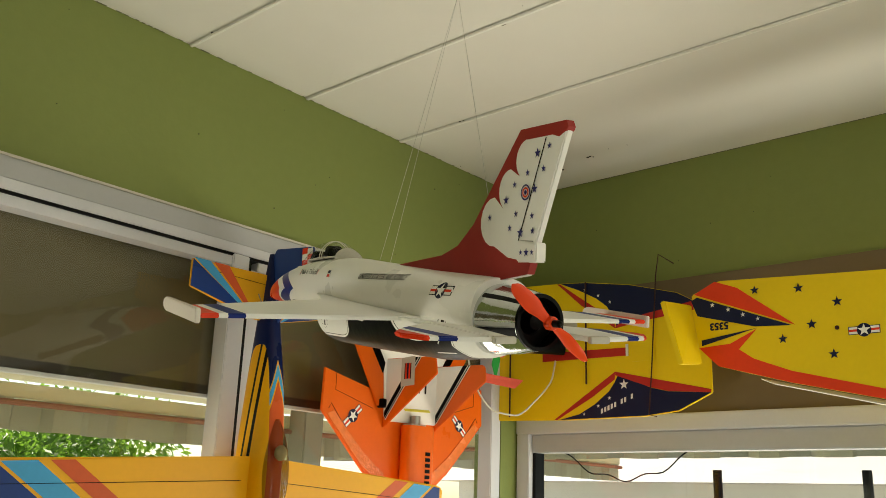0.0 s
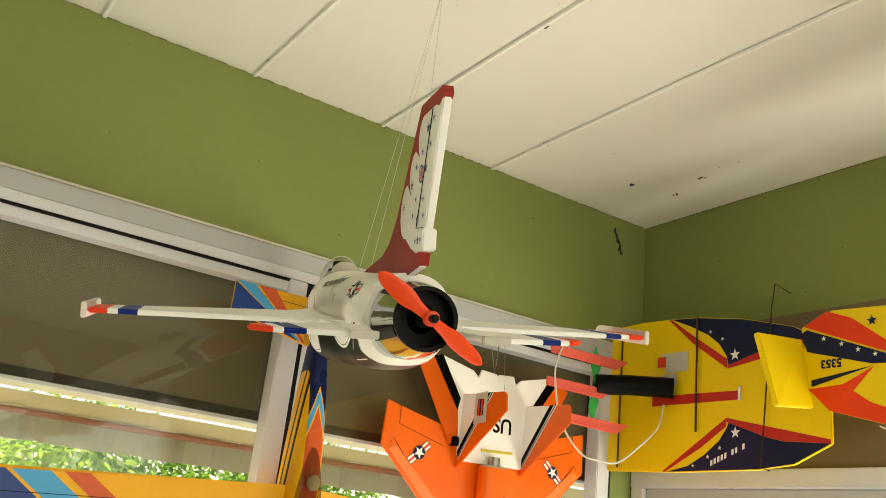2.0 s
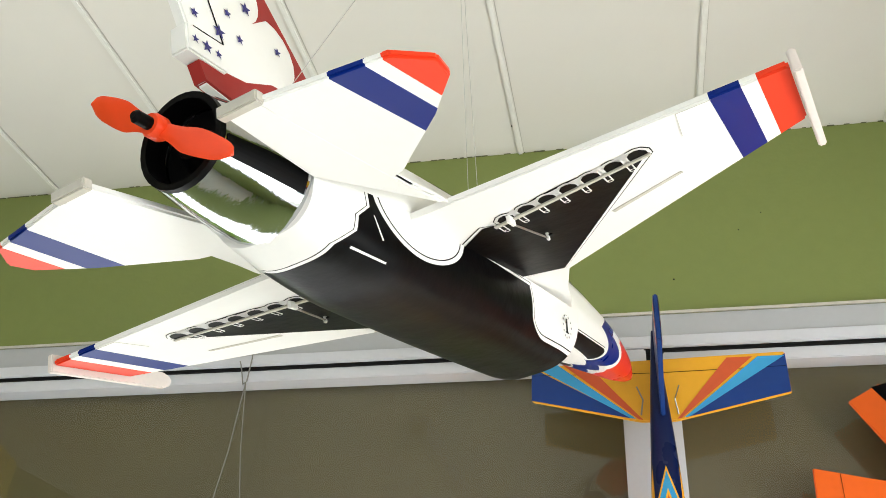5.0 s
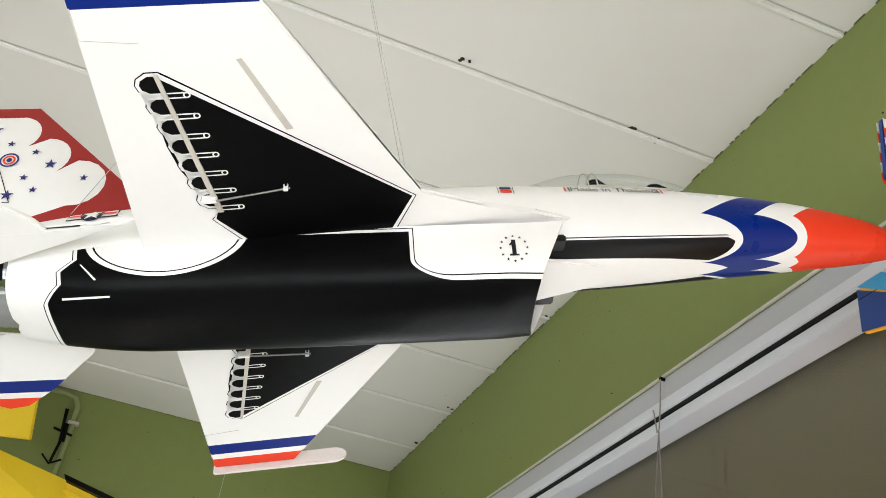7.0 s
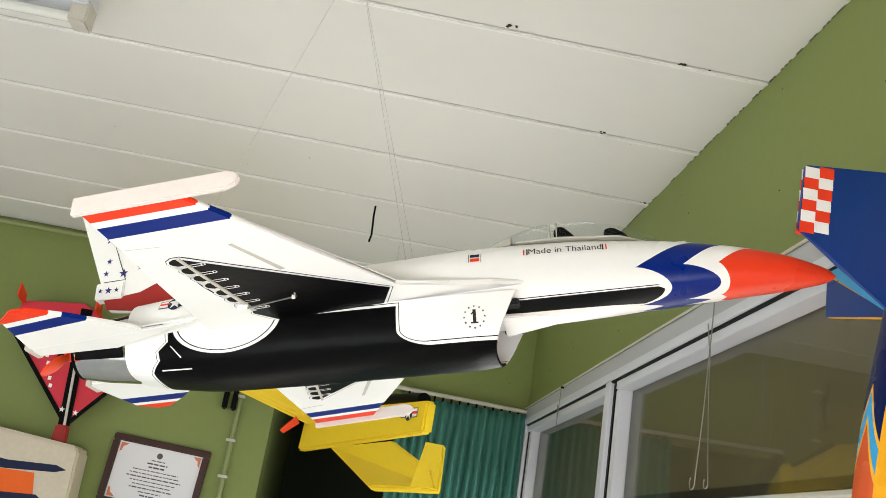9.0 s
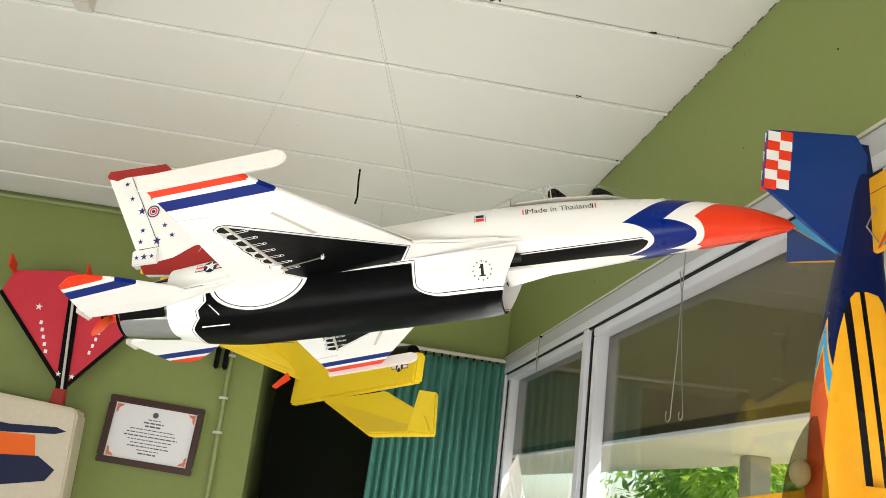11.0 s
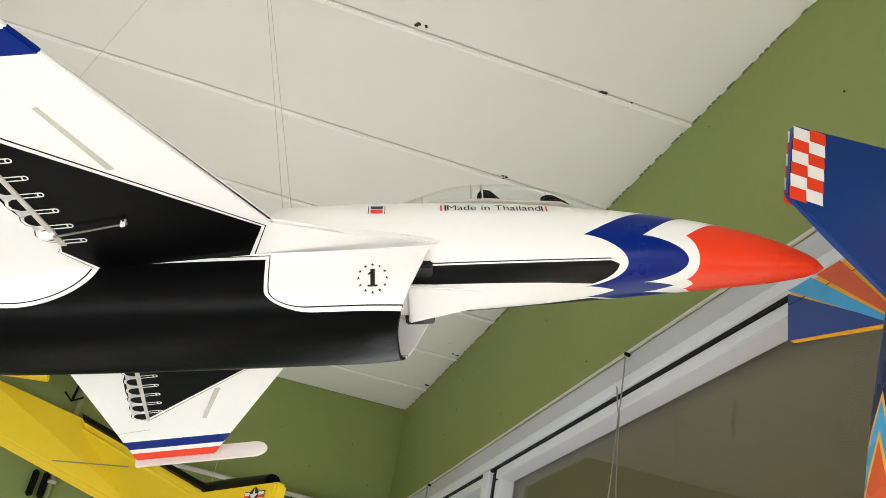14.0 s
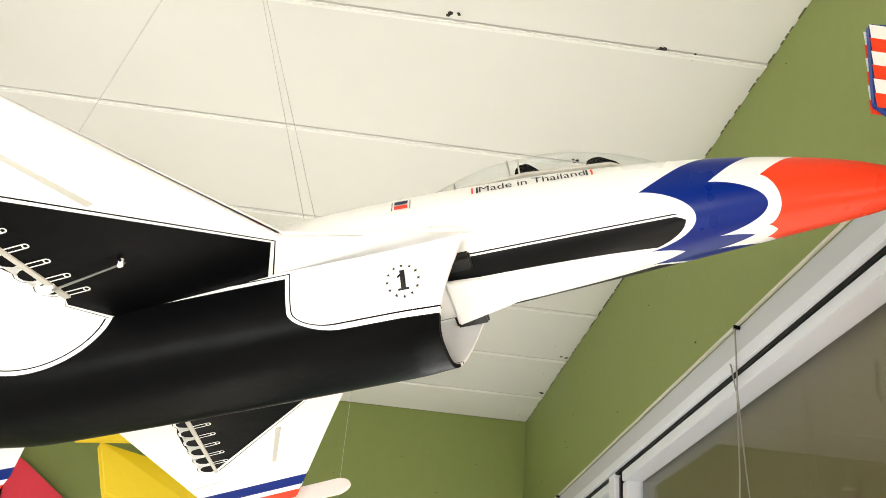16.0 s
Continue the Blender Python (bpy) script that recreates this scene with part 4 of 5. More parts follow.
part("motor_prop", slab([(OX - 0.05, -0.064, 1.583), (OX + 0.06, -0.070, 1.588), (OX + 0.06, -0.062, 1.596), (OX - 0.05, -0.056, 1.591)], 0.003, 0.001), simple("clear_yellow_plastic", (0.75, 0.68, 0.10), rough=0.2), orange, "yellow propeller")
tagged(part("hanging_wire", rod([(0.10, -0.012, 1.99), (0.10, -0.03, 1.90), (0.098, -0.045, 1.78)], 0.0012, 6), steel), "thin wire holding the orange jet", "wire")

# ---- models on the side wall ----
def on_east(x):
    return lambda u, v, h: (x - h, u, v)


banner = thing("model_wing", "yellow model wing with navy corners and red swooshes on the wall", "model airplane", None, "yellow models on the side wall")
ye = on_east(0.58)
part("wing", plate([(-0.005, 1.605), (-0.005, 2.085), (-0.14, 2.086), (-0.27, 2.079), (-0.376, 2.070), (-0.55, 2.040), (-0.72, 1.992), (-0.80, 1.945), (-0.826, 1.90), (-0.826, 1.663), (-0.714, 1.612), (-0.60, 1.600), (-0.30, 1.597)], ye, 0.012, 0.003), yellow_foam, banner, "yellow foam wing")
yf = lambda u, v, h: ye(u, v, 0.006 + h)
part("corner_navy", film([[(-0.276, 2.077), (-0.376, 2.068), (-0.55, 2.038), (-0.72, 1.990), (-0.80, 1.944), (-0.81, 1.935), (-0.60, 1.918), (-0.499, 1.900), (-0.490, 1.935), (-0.462, 1.975), (-0.42, 2.008), (-0.35, 2.045)]], yf, 0.0010), navy_film, banner, "navy corner with small white stars")
part("corner_navy", film([[(-0.489, 1.716), (-0.502, 1.740), (-0.62, 1.690), (-0.68, 1.675), (-0.824, 1.664), (-0.714, 1.614), (-0.60, 1.602), (-0.27, 1.599), (-0.35, 1.615), (-0.41, 1.645), (-0.465, 1.685)]], yf, 0.0010), navy_film, banner, "navy corner with small white stars")
part("swoosh_red", film([[(-0.262, 2.078), (-0.274, 2.076), (-0.375, 2.004), (-0.492, 1.925), (-0.494, 1.895), (-0.36, 1.990)], [(-0.494, 1.895), (-0.497, 1.905), (-0.60, 1.932), (-0.80, 1.960), (-0.815, 1.93), (-0.60, 1.910)]], yf, 0.0014), crimson_film, banner)
part("swoosh_red", film([[(-0.250, 1.600), (-0.262, 1.599), (-0.40, 1.668), (-0.489, 1.724), (-0.491, 1.750)], [(-0.491, 1.750), (-0.491, 1.738), (-0.62, 1.691), (-0.68, 1.676), (-0.824, 1.664), (-0.825, 1.674)]], yf, 0.0014), crimson_film, banner)
part("spine_stripe", film([[(-0.20, 1.834), (-0.536, 1.827), (-0.536, 1.800), (-0.20, 1.803)]], yf, 0.0012), crimson_film, banner)
part("spine_cover", plate([(-0.545, 1.845), (-0.64, 1.845), (-0.64, 1.778), (-0.545, 1.778)], lambda u, v, h: yf(u, v, 0.001 + h), 0.002, 0.0005), yellow_foam, banner)
part("spine_clip", plate([(-0.534, 1.838), (-0.542, 1.838), (-0.542, 1.798), (-0.534, 1.798)], lambda u, v, h: yf(u, v, 0.003 + h), 0.004), foam_white, banner)
for u, v, r in ((-0.521, 1.934, 0.019), (-0.378, 2.043, 0.007), (-0.43, 2.016, 0.007), (-0.475, 1.988, 0.007), (-0.523, 1.706, 0.018), (-0.468, 1.664, 0.007), (-0.425, 1.640, 0.007), (-0.37, 1.615, 0.006)):
    part("white_star", film([star(u, v, r)], yf, 0.0018), foam_white, banner)
script = bmesh.new()
for k in range(10):
    if k in (5, 8):
        continue
    u, v = -0.435 - 0.0125 * k, 1.622 + 0.0048 * k
    film([[(u, v - 0.009), (u - 0.008, v - 0.006), (u - 0.008, v + 0.010), (u, v + 0.007)]], yf, 0.0018, script)
part("script_bars", script, foam_white, banner)
for u, z1, z0 in ((-0.062, 2.04, 1.615), (-0.382, 2.069, 1.714)):
    part("hold_rod", rod([ye(u, z1, 0.012), ye(u - 0.002, (z0 + z1) / 2, 0.015), ye(u, z0, 0.012)], 0.0030, 8), dark_wood, banner, "thin dark rod")
part("tape_patch", plate([(-0.236, 1.968), (-0.345, 1.966), (-0.345, 1.905), (-0.255, 1.905)], lambda u, v, h: yf(u, v, 0.002 + h), 0.001), foam_edge, banner)
part("tape_patch", plate([(-0.235, 1.90), (-0.300, 1.90), (-0.300, 1.862), (-0.235, 1.862)], lambda u, v, h: yf(u, v, 0.002 + h), 0.001), foam_edge, banner)
part("red_patch", plate([(-0.222, 1.957), (-0.255, 1.957), (-0.255, 1.925), (-0.222, 1.925)], lambda u, v, h: yf(u, v, 0.004 + h), 0.001), red_film, banner)

pod = thing("model_pod", "black pusher pod with green propeller and pale red tail strips", "model airplane", None, "yellow models on the side wall")
part("pod_body", rod([(0.372, -0.15, 1.840), (0.47, -0.20, 1.852), (0.56, -0.30, 1.850)], 0.032, 14), plastic_black, pod, "black tube body", True)
for z, x0, x1 in ((1.915, 0.20, 0.49), (1.812, 0.19, 0.43), (1.715, 0.23, 0.50)):
    part("red_strip", slab([(x0, -0.13, z + 0.022), (x1, -0.17, z + 0.016), (x1 - 0.05, -0.17, z - 0.018), (x0, -0.13, z - 0.006)], 0.006, 0.002), simple("pale_red_foam", (0.75, 0.12, 0.09), rough=0.4), pod)
for s in (1, -1):
    part("prop_blade", slab([(0.366, -0.150, 1.840), (0.384, -0.156, 1.840 + s * 0.05), (0.368, -0.150, 1.840 + s * 0.125), (0.352, -0.144, 1.840 + s * 0.07)], 0.003, 0.001), simple("green_plastic", (0.02, 0.35, 0.07), rough=0.35), pod, "green propeller blade")
knots = [(0.30, -0.13, 1.985), (0.235, -0.14, 1.93), (0.205, -0.15, 1.84), (0.21, -0.16, 1.76), (0.245, -0.17, 1.67), (0.32, -0.19, 1.605), (0.40, -0.21, 1.60), (0.48, -0.24, 1.66), (0.545, -0.26, 1.74), (0.55, -0.27, 1.80)]
arc = [tuple(hermite(range(10), [p[c] for p in knots], 9 * k / 54) for c in range(3)) for k in range(55)]
tagged(part("bent_cable", rod(arc, 0.0030, 8), simple("white_cable", (0.6, 0.58, 0.52), rough=0.5), None, "", True), "white bent cable hanging beside the models", "cable")

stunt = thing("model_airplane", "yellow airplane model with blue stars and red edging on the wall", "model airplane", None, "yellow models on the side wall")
# Outline scaled about the opening camera position to fit the view, off the wall
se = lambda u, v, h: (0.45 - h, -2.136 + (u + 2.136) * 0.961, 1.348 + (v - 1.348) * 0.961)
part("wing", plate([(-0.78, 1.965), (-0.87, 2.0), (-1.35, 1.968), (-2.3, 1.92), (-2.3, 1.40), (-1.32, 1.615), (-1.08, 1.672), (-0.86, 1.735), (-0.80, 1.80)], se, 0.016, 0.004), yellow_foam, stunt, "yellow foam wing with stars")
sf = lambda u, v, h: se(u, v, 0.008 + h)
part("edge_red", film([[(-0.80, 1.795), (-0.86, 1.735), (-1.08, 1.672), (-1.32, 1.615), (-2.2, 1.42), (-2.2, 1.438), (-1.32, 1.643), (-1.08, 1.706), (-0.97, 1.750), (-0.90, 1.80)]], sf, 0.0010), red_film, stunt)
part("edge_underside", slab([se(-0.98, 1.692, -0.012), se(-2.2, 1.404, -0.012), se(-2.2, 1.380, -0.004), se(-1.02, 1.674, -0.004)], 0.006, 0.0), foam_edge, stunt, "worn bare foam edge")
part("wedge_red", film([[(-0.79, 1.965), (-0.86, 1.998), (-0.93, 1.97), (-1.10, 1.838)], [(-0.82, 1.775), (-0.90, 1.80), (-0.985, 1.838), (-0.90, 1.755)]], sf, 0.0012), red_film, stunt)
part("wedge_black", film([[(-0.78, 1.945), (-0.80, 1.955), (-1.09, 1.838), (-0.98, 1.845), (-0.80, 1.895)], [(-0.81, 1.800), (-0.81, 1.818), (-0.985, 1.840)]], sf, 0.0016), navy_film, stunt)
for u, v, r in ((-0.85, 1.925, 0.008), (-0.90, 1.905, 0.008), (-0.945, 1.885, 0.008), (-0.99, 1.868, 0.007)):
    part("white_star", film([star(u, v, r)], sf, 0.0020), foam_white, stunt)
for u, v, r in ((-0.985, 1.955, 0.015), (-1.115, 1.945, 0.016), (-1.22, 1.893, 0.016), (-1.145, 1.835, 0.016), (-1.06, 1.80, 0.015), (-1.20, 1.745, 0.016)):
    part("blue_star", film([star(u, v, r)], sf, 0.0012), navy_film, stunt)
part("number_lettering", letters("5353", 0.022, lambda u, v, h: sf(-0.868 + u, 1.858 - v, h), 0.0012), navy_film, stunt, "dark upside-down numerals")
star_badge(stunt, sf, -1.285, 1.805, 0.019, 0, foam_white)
part("mount_peg", rod([(0.44, -1.25, 1.80), (0.6, -1.25, 1.81), (XB, -1.25, 1.82)], 0.006, 8), dark_wood, stunt)
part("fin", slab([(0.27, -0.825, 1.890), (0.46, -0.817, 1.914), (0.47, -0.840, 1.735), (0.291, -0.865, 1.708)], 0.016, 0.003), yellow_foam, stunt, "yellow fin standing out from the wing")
tagged(part("wall_hook", rod([(0.56, -0.72, 2.085), (0.575, -0.66, 2.128), (0.572, -0.650, 2.06), (0.566, -0.642, 1.92), (0.560, -0.632, 1.75), (0.560, -0.618, 1.602), (0.572, -0.64, 1.597)], 0.0022, 6), dark_wood), "thin dark wire hook holding the yellow wing", "hook")

# wire hooks on the window head
def curl(x, z, r, way):
    """A small open loop at the end of a wire."""
    return [(x + way * r * (1 - math.cos(a)), -0.02, z - r * math.sin(a)) for a in (math.pi * k / 8 for k in range(11))]


def wire_hook(x, drop, top=2.026):
    hook = thing("wire_hook", "bent steel wire hook hanging from a nail", "hook", None, "hooks on the window head")
    part("nail", rod([(x, 0.0, top - 0.001), (x, -0.02, top + 0.001)], 0.004, 8), plastic_black, hook)
    link = [(x, -0.018, top), (x + 0.002, -0.02, top - 0.06), (x - 0.002, -0.02, top - 0.115), (x - 0.010, -0.02, top - 0.122), (x - 0.022, -0.02, top - 0.075), (x - 0.026, -0.02, top - 0.065)]
    part("link", rod(link, 0.0016, 6), steel, hook)
    if drop:
        part("long_wire", rod([(x - 0.004, -0.02, top - 0.118), (x - 0.018, -0.02, 1.75), (x - 0.040, -0.02, 1.615)] + curl(x - 0.043, 1.590, 0.016, -1), 0.0014, 6), steel, hook)
        part("long_wire", rod([(x - 0.004, -0.02, top - 0.118), (x + 0.010, -0.02, 1.75), (x + 0.032, -0.02, 1.600)] + curl(x + 0.034, 1.585, 0.012, -1), 0.0014, 6), steel, hook)
    else:
        part("long_wire", rod([(x - 0.006, -0.02, top - 0.121), (x - 0.004, -0.02, top - 0.16), (x + 0.006, -0.02, top - 0.175)], 0.0013, 6), steel, hook)


wire_hook(-1.455, True)
wire_hook(-2.97, False)
wire_hook(0.08, False, 1.968)
tagged(part("ceiling_hook", rod([(-2.60, -0.87, ZC), (-2.60, -0.87, 2.46), (-2.605, -0.865, 2.39), (-2.60, -0.87, 2.36)], 0.004, 6), plastic_black), "dark wire hook in the ceiling", "hook")

# ---- the end wall ----
cert = thing("framed_certificate", "printed certificate in a dark wooden frame on the green wall", "picture frame", pose(XC + 0.012, -1.622, 1.452, 0, 0, 0) @ pose(0, 0, 0, -2.5, 0, 0))
for y0, y1, z0, z1 in ((-0.215, 0.215, 0.122, 0.152), (-0.215, 0.215, -0.152, -0.122), (-0.215, -0.185, -0.122, 0.122), (0.185, 0.215, -0.122, 0.122)):
    part("frame_rail", box(-0.010, 0.012, y0, y1, z0, z1, 0.004), dark_wood, cert)
part("sheet", box(-0.006, -0.002, -0.185, 0.185, -0.122, 0.122), paper, cert, "white certificate sheet")
part("seal", film([disc(0, 0.088, 0.013)], lambda u, v, h: (-0.002 + h, u, v), 0.001), ink, cert)
lines = bmesh.new()
rng = random.Random(5)
for k, (w, th) in enumerate(((0.06, 0.004), (0.09, 0.006), (0.07, 0.007), (0.20, 0.004), (0.22, 0.004), (0.24, 0.005), (0.20, 0.004), (0.17, 0.004), (0.19, 0.005), (0.10, 0.004), (0.08, 0.006))):
    z = 0.062 - 0.0155 * k
    u = -w / 2
    while u < w / 2:
        step = rng.uniform(0.008, 0.026)
        film([[(u, z), (min(u + step, w / 2), z), (min(u + step, w / 2), z + th), (u, z + th)]], lambda a, b, h: (-0.002 + h, a, b), 0.001, lines)
        u += step + 0.004
part("printed_text", lines, ink, cert, "rows of unreadable print")
ornament = simple("orange_ornament_print", (0.70, 0.20, 0.10), rough=0.6)
for a, b in ((1, 1), (1, -1), (-1, 1), (-1, -1)):
    part("corner_ornament", film([[(a * 0.178, b * 0.116), (a * 0.145, b * 0.116), (a * 0.155, b * 0.106), (a * 0.166, b * 0.100), (a * 0.170, b * 0.082), (a * 0.178, b * 0.075)]], lambda u, v, h: (-0.002 + h, u, v), 0.001), ornament, cert)

delta = thing("model_delta", "pink-red delta wing model with a black centre stripe on the wall", "model airplane")
dw = lambda u, v, h: (XC + 0.07 + h, u, v)
part("wing", plate([(-2.035, 1.595), (-2.40, 2.00), (-2.36, 2.11), (-2.10, 2.145), (-1.99, 2.09), (-1.80, 1.96), (-1.79, 1.90)], dw, 0.010, 0.002), pink_film, delta, "pink-red delta wing")
part("edge_strip", slab([dw(-2.035, 1.590, 0.004), dw(-2.405, 1.998, 0.004), dw(-2.395, 2.012, 0.004), dw(-2.03, 1.612, 0.004)], 0.012, 0.0), plastic_black, delta)
part("edge_strip", slab([dw(-2.035, 1.590, 0.004), dw(-1.79, 1.895, 0.004), dw(-1.795, 1.910, 0.004), dw(-2.038, 1.612, 0.004)], 0.012, 0.0), plastic_black, delta)
part("centre_stripe", plate([(-2.065, 1.60), (-2.015, 1.60), (-2.055, 2.12), (-2.105, 2.12)], lambda u, v, h: dw(u, v, 0.010 + h), 0.010, 0.002), plastic_black, delta)
part("spine", slab([dw(-2.040, 1.60, 0.02), dw(-2.03, 1.60, 0.02), dw(-2.07, 2.05, 0.03), dw(-2.08, 2.05, 0.03)], 0.008, 0.0), foam_edge, delta)
part("nose_block", plate([(-2.075, 1.52), (-2.010, 1.52), (-2.015, 1.60), (-2.070, 1.60)], lambda u, v, h: dw(u, v, 0.012 + h), 0.03, 0.006), dark_red_film, delta)
for u, v, r in ((-2.215, 1.955, 0.018), (-2.065, 1.665, 0.014), (-2.005, 1.66, 0.014), (-1.99, 1.93, 0.012)):
    part("white_star", film([star(u, v, r)], dw, 0.017), foam_white, delta)
marks = bmesh.new()
for k in range(5):
    film([[(-2.20 + 0.012 * k, 1.895 - 0.032 * k), (-2.186 + 0.012 * k, 1.895 - 0.032 * k), (-2.186 + 0.012 * k, 1.878 - 0.032 * k), (-2.20 + 0.012 * k, 1.878 - 0.032 * k)]], dw, 0.0065, marks)
    film([[(-1.93 - 0.008 * k, 1.915 - 0.032 * k), (-1.918 - 0.008 * k, 1.915 - 0.032 * k), (-1.918 - 0.008 * k, 1.898 - 0.032 * k), (-1.93 - 0.008 * k, 1.898 - 0.032 * k)]], dw, 0.0065, marks)
part("lettering_bars", marks, foam_white, delta)
for y in (-2.36, -2.02):
    part("tip_fin", slab([dw(y, 2.09, 0.0), dw(y, 2.11, 0.10), dw(y, 2.17, 0.10), dw(y, 2.14, 0.0)], 0.008, 0.002), red_film, delta)

crate = thing("model_fuselage", "cream foam model body with blue shapes and an orange panel", "model airplane")
cr = lambda u, v, h: (XC + 0.081 + h, u, v)
part("body", plate([(-2.9, 1.60), (-1.945, 1.52), (-1.925, 1.50), (-1.91, 1.02), (-2.9, 1.02)], cr, 0.16, 0.01), Surface("cream_foam", (0.62, 0.54, 0.42), rough=0.5, stain=(5, 0.06)).done(), crate)
part("blue_shape", film([[(-2.4, 1.44), (-2.2, 1.42), (-2.0, 1.43), (-1.955, 1.415), (-2.0, 1.40), (-2.2, 1.385), (-2.4, 1.38)]], cr, 0.0815), navy_film, crate)
part("orange_shape", film([[(-2.4, 1.38), (-2.08, 1.385), (-2.06, 1.29), (-2.4, 1.26)]], cr, 0.082), orange_film, crate)
part("blue_shape", film([[(-2.4, 1.24), (-2.2, 1.29), (-2.05, 1.30), (-1.97, 1.25), (-2.0, 1.20), (-2.2, 1.16), (-2.4, 1.15)]], cr, 0.0825), navy_film, crate)

# wiring along the end wall
tagged(part("conduit", rod([(XC + 0.012, -3.4, 2.475), (XC + 0.012, -1.40, 2.475), (XC + 0.012, -1.355, 2.465), (XC + 0.012, -1.335, 2.43), (XC + 0.012, -1.33, 2.30), (XC + 0.012, -1.32, 0.6)], 0.011, 10), simple("green_conduit_paint", (0.26, 0.29, 0.12), rough=0.5), None, "", True), "painted conduit along the top of the wall", "conduit", "", "structure")
for z in (2.36, 2.12, 1.86, 1.66, 1.5):
    tagged(part("conduit_clip", box(XC, XC + 0.028, -1.350, -1.308, z - 0.006, z + 0.006, 0.002), foam_edge), "pale conduit clip on the wall", "clip", "clips on the conduit")
rotor = thing("black_rotor", "small black rotor unit hanging on the conduit", "model part")
part("hub", rod([(XC + 0.045, -1.352, 2.34), (XC + 0.045, -1.345, 2.27)], 0.012, 10), plastic_black, rotor)
part("rotor_blade", slab([(XC + 0.05, -1.375, 2.40), (XC + 0.05, -1.360, 2.40), (XC + 0.05, -1.352, 2.31), (XC + 0.05, -1.362, 2.31)], 0.004, 0.001), plastic_black, rotor)
part("rotor_blade", slab([(XC + 0.05, -1.352, 2.29), (XC + 0.05, -1.340, 2.29), (XC + 0.05, -1.352, 2.18), (XC + 0.05, -1.362, 2.18)], 0.004, 0.001), plastic_black, rotor)
part("rotor_arm", rod([(XC + 0.045, -1.39, 2.315), (XC + 0.045, -1.315, 2.30)], 0.005, 8), plastic_black, rotor)
part("rotor_foot", rod([(XC + 0.045, -1.395, 2.205), (XC + 0.045, -1.36, 2.175), (XC + 0.045, -1.32, 2.20)], 0.004, 8), plastic_black, rotor)
for y in (-1.39, -1.35):
    tagged(part("black_peg", box(XC, XC + 0.05, y - 0.010, y + 0.010, 1.79, 1.89, 0.006), plastic_black), "black plastic peg on the wall", "peg", "pegs on the end wall")

# curtain and rail in the doorway
rail = thing("curtain_rail", "pale curtain rail over the doorway", "curtain rail")
part("rail_bar", rod([(XC + 0.03, -1.16, 2.035), (XC + 0.03, -0.01, 2.012)], 0.010, 10), foam_edge, rail)
for k in range(14):
    part("curtain_ring", rod([(XC + 0.03, -0.57 + 0.04 * k, 2.02), (XC + 0.03, -0.57 + 0.04 * k, 1.99)], 0.005, 6), plastic_black, rail)
folds = bmesh.new()
grid = []
for r in range(41):
    z = 1.995 - 2.05 * r / 40
    grow = 0.55 + 0.45 * min(1, r / 6)
    row = []
    for c in range(181):
        u = c / 180
        y = -0.60 + 0.585 * u - 0.05 * (r / 40) * (1 - u)
        wave = 0.018 * grow * math.sin(2 * math.pi * 15 * u + 0.4 * math.sin(r * 0.22)) + 0.008 * math.sin(2 * math.pi * 6.3 * u + r * 0.1)
        pinch = -0.006 * math.exp(-((r - 4) / 1.5) ** 2)
        row.append(folds.verts.new((XC + 0.035 + wave + pinch, y, z)))
    grid.append(row)
for a, b in zip(grid, grid[1:]):
    for i in range(180):
        folds.faces.new((a[i], a[i + 1], b[i + 1], b[i]))
curtain = tagged(part("curtain", folds, curtain_teal, None, "", True), "teal pleated cloth curtain hanging in the doorway", "curtain")
solid = curtain.modifiers.new("cloth", "SOLIDIFY")
solid.thickness = 0.002

# yellow flying wing on the far side
glider = thing("model_flying_wing", "yellow foam flying wing model hung before the doorway", "model airplane", Matrix.Translation((0.63, -0.98, 1.35)) @ Matrix.Scale(1.3, 4) @ Matrix.Translation((-0.63, 0.96, -1.34)))
part("body_panel", slab([(-2.5, -0.969, 1.697), (-1.72, -0.640, 1.689), (-1.72, -0.641, 1.608), (-2.5, -0.974, 1.569)], 0.03, 0.006), yellow_foam, glider, "yellow body side with a badge")
part("wing", slab([(-2.5, -1.50, 1.95), (-2.5, -1.18, 1.88), (-2.1, -0.79, 1.69), (-2.45, -0.95, 1.66), (-2.5, -1.45, 1.80)], 0.028, 0.006), yellow_foam, glider, "long yellow wing")
part("wing_edge", slab([(-2.48, -1.18, 1.90), (-2.08, -0.78, 1.71), (-2.06, -0.77, 1.69), (-2.46, -1.17, 1.88)], 0.012, 0.0), plastic_black, glider)
part("wing", slab([(-2.2, -0.873, 1.569), (-1.8, -0.711, 1.580), (-1.45, -0.640, 1.50), (-1.4, -0.622, 1.455), (-1.6, -0.760, 1.448)], 0.020, 0.005), yellow_foam, glider, "yellow wing with a tip fin")
part("tip_fin", slab([(-1.46, -0.68, 1.455), (-1.40, -0.622, 1.455), (-1.48, -0.616, 1.560), (-1.52, -0.655, 1.565)], 0.012, 0.003), yellow_foam, glider)
part("tip_fin", slab([(-2.5, -1.573, 2.143), (-2.4, -1.325, 2.135), (-2.4, -1.288, 1.948), (-2.5, -1.566, 1.947)], 0.012, 0.003), yellow_foam, glider)
part("prop_blade", slab([(-2.45, -1.010, 1.672), (-2.44, -0.995, 1.650), (-2.45, -1.040, 1.612), (-2.46, -1.055, 1.620)], 0.004, 0.001), prop_red, glider, "orange propeller blade")
part("pod", rod([(-2.35, -0.87, 1.715), (-2.0, -0.73, 1.71), (-1.80, -0.655, 1.70)], 0.020, 12), plastic_black, glider, "black tape on top", True)
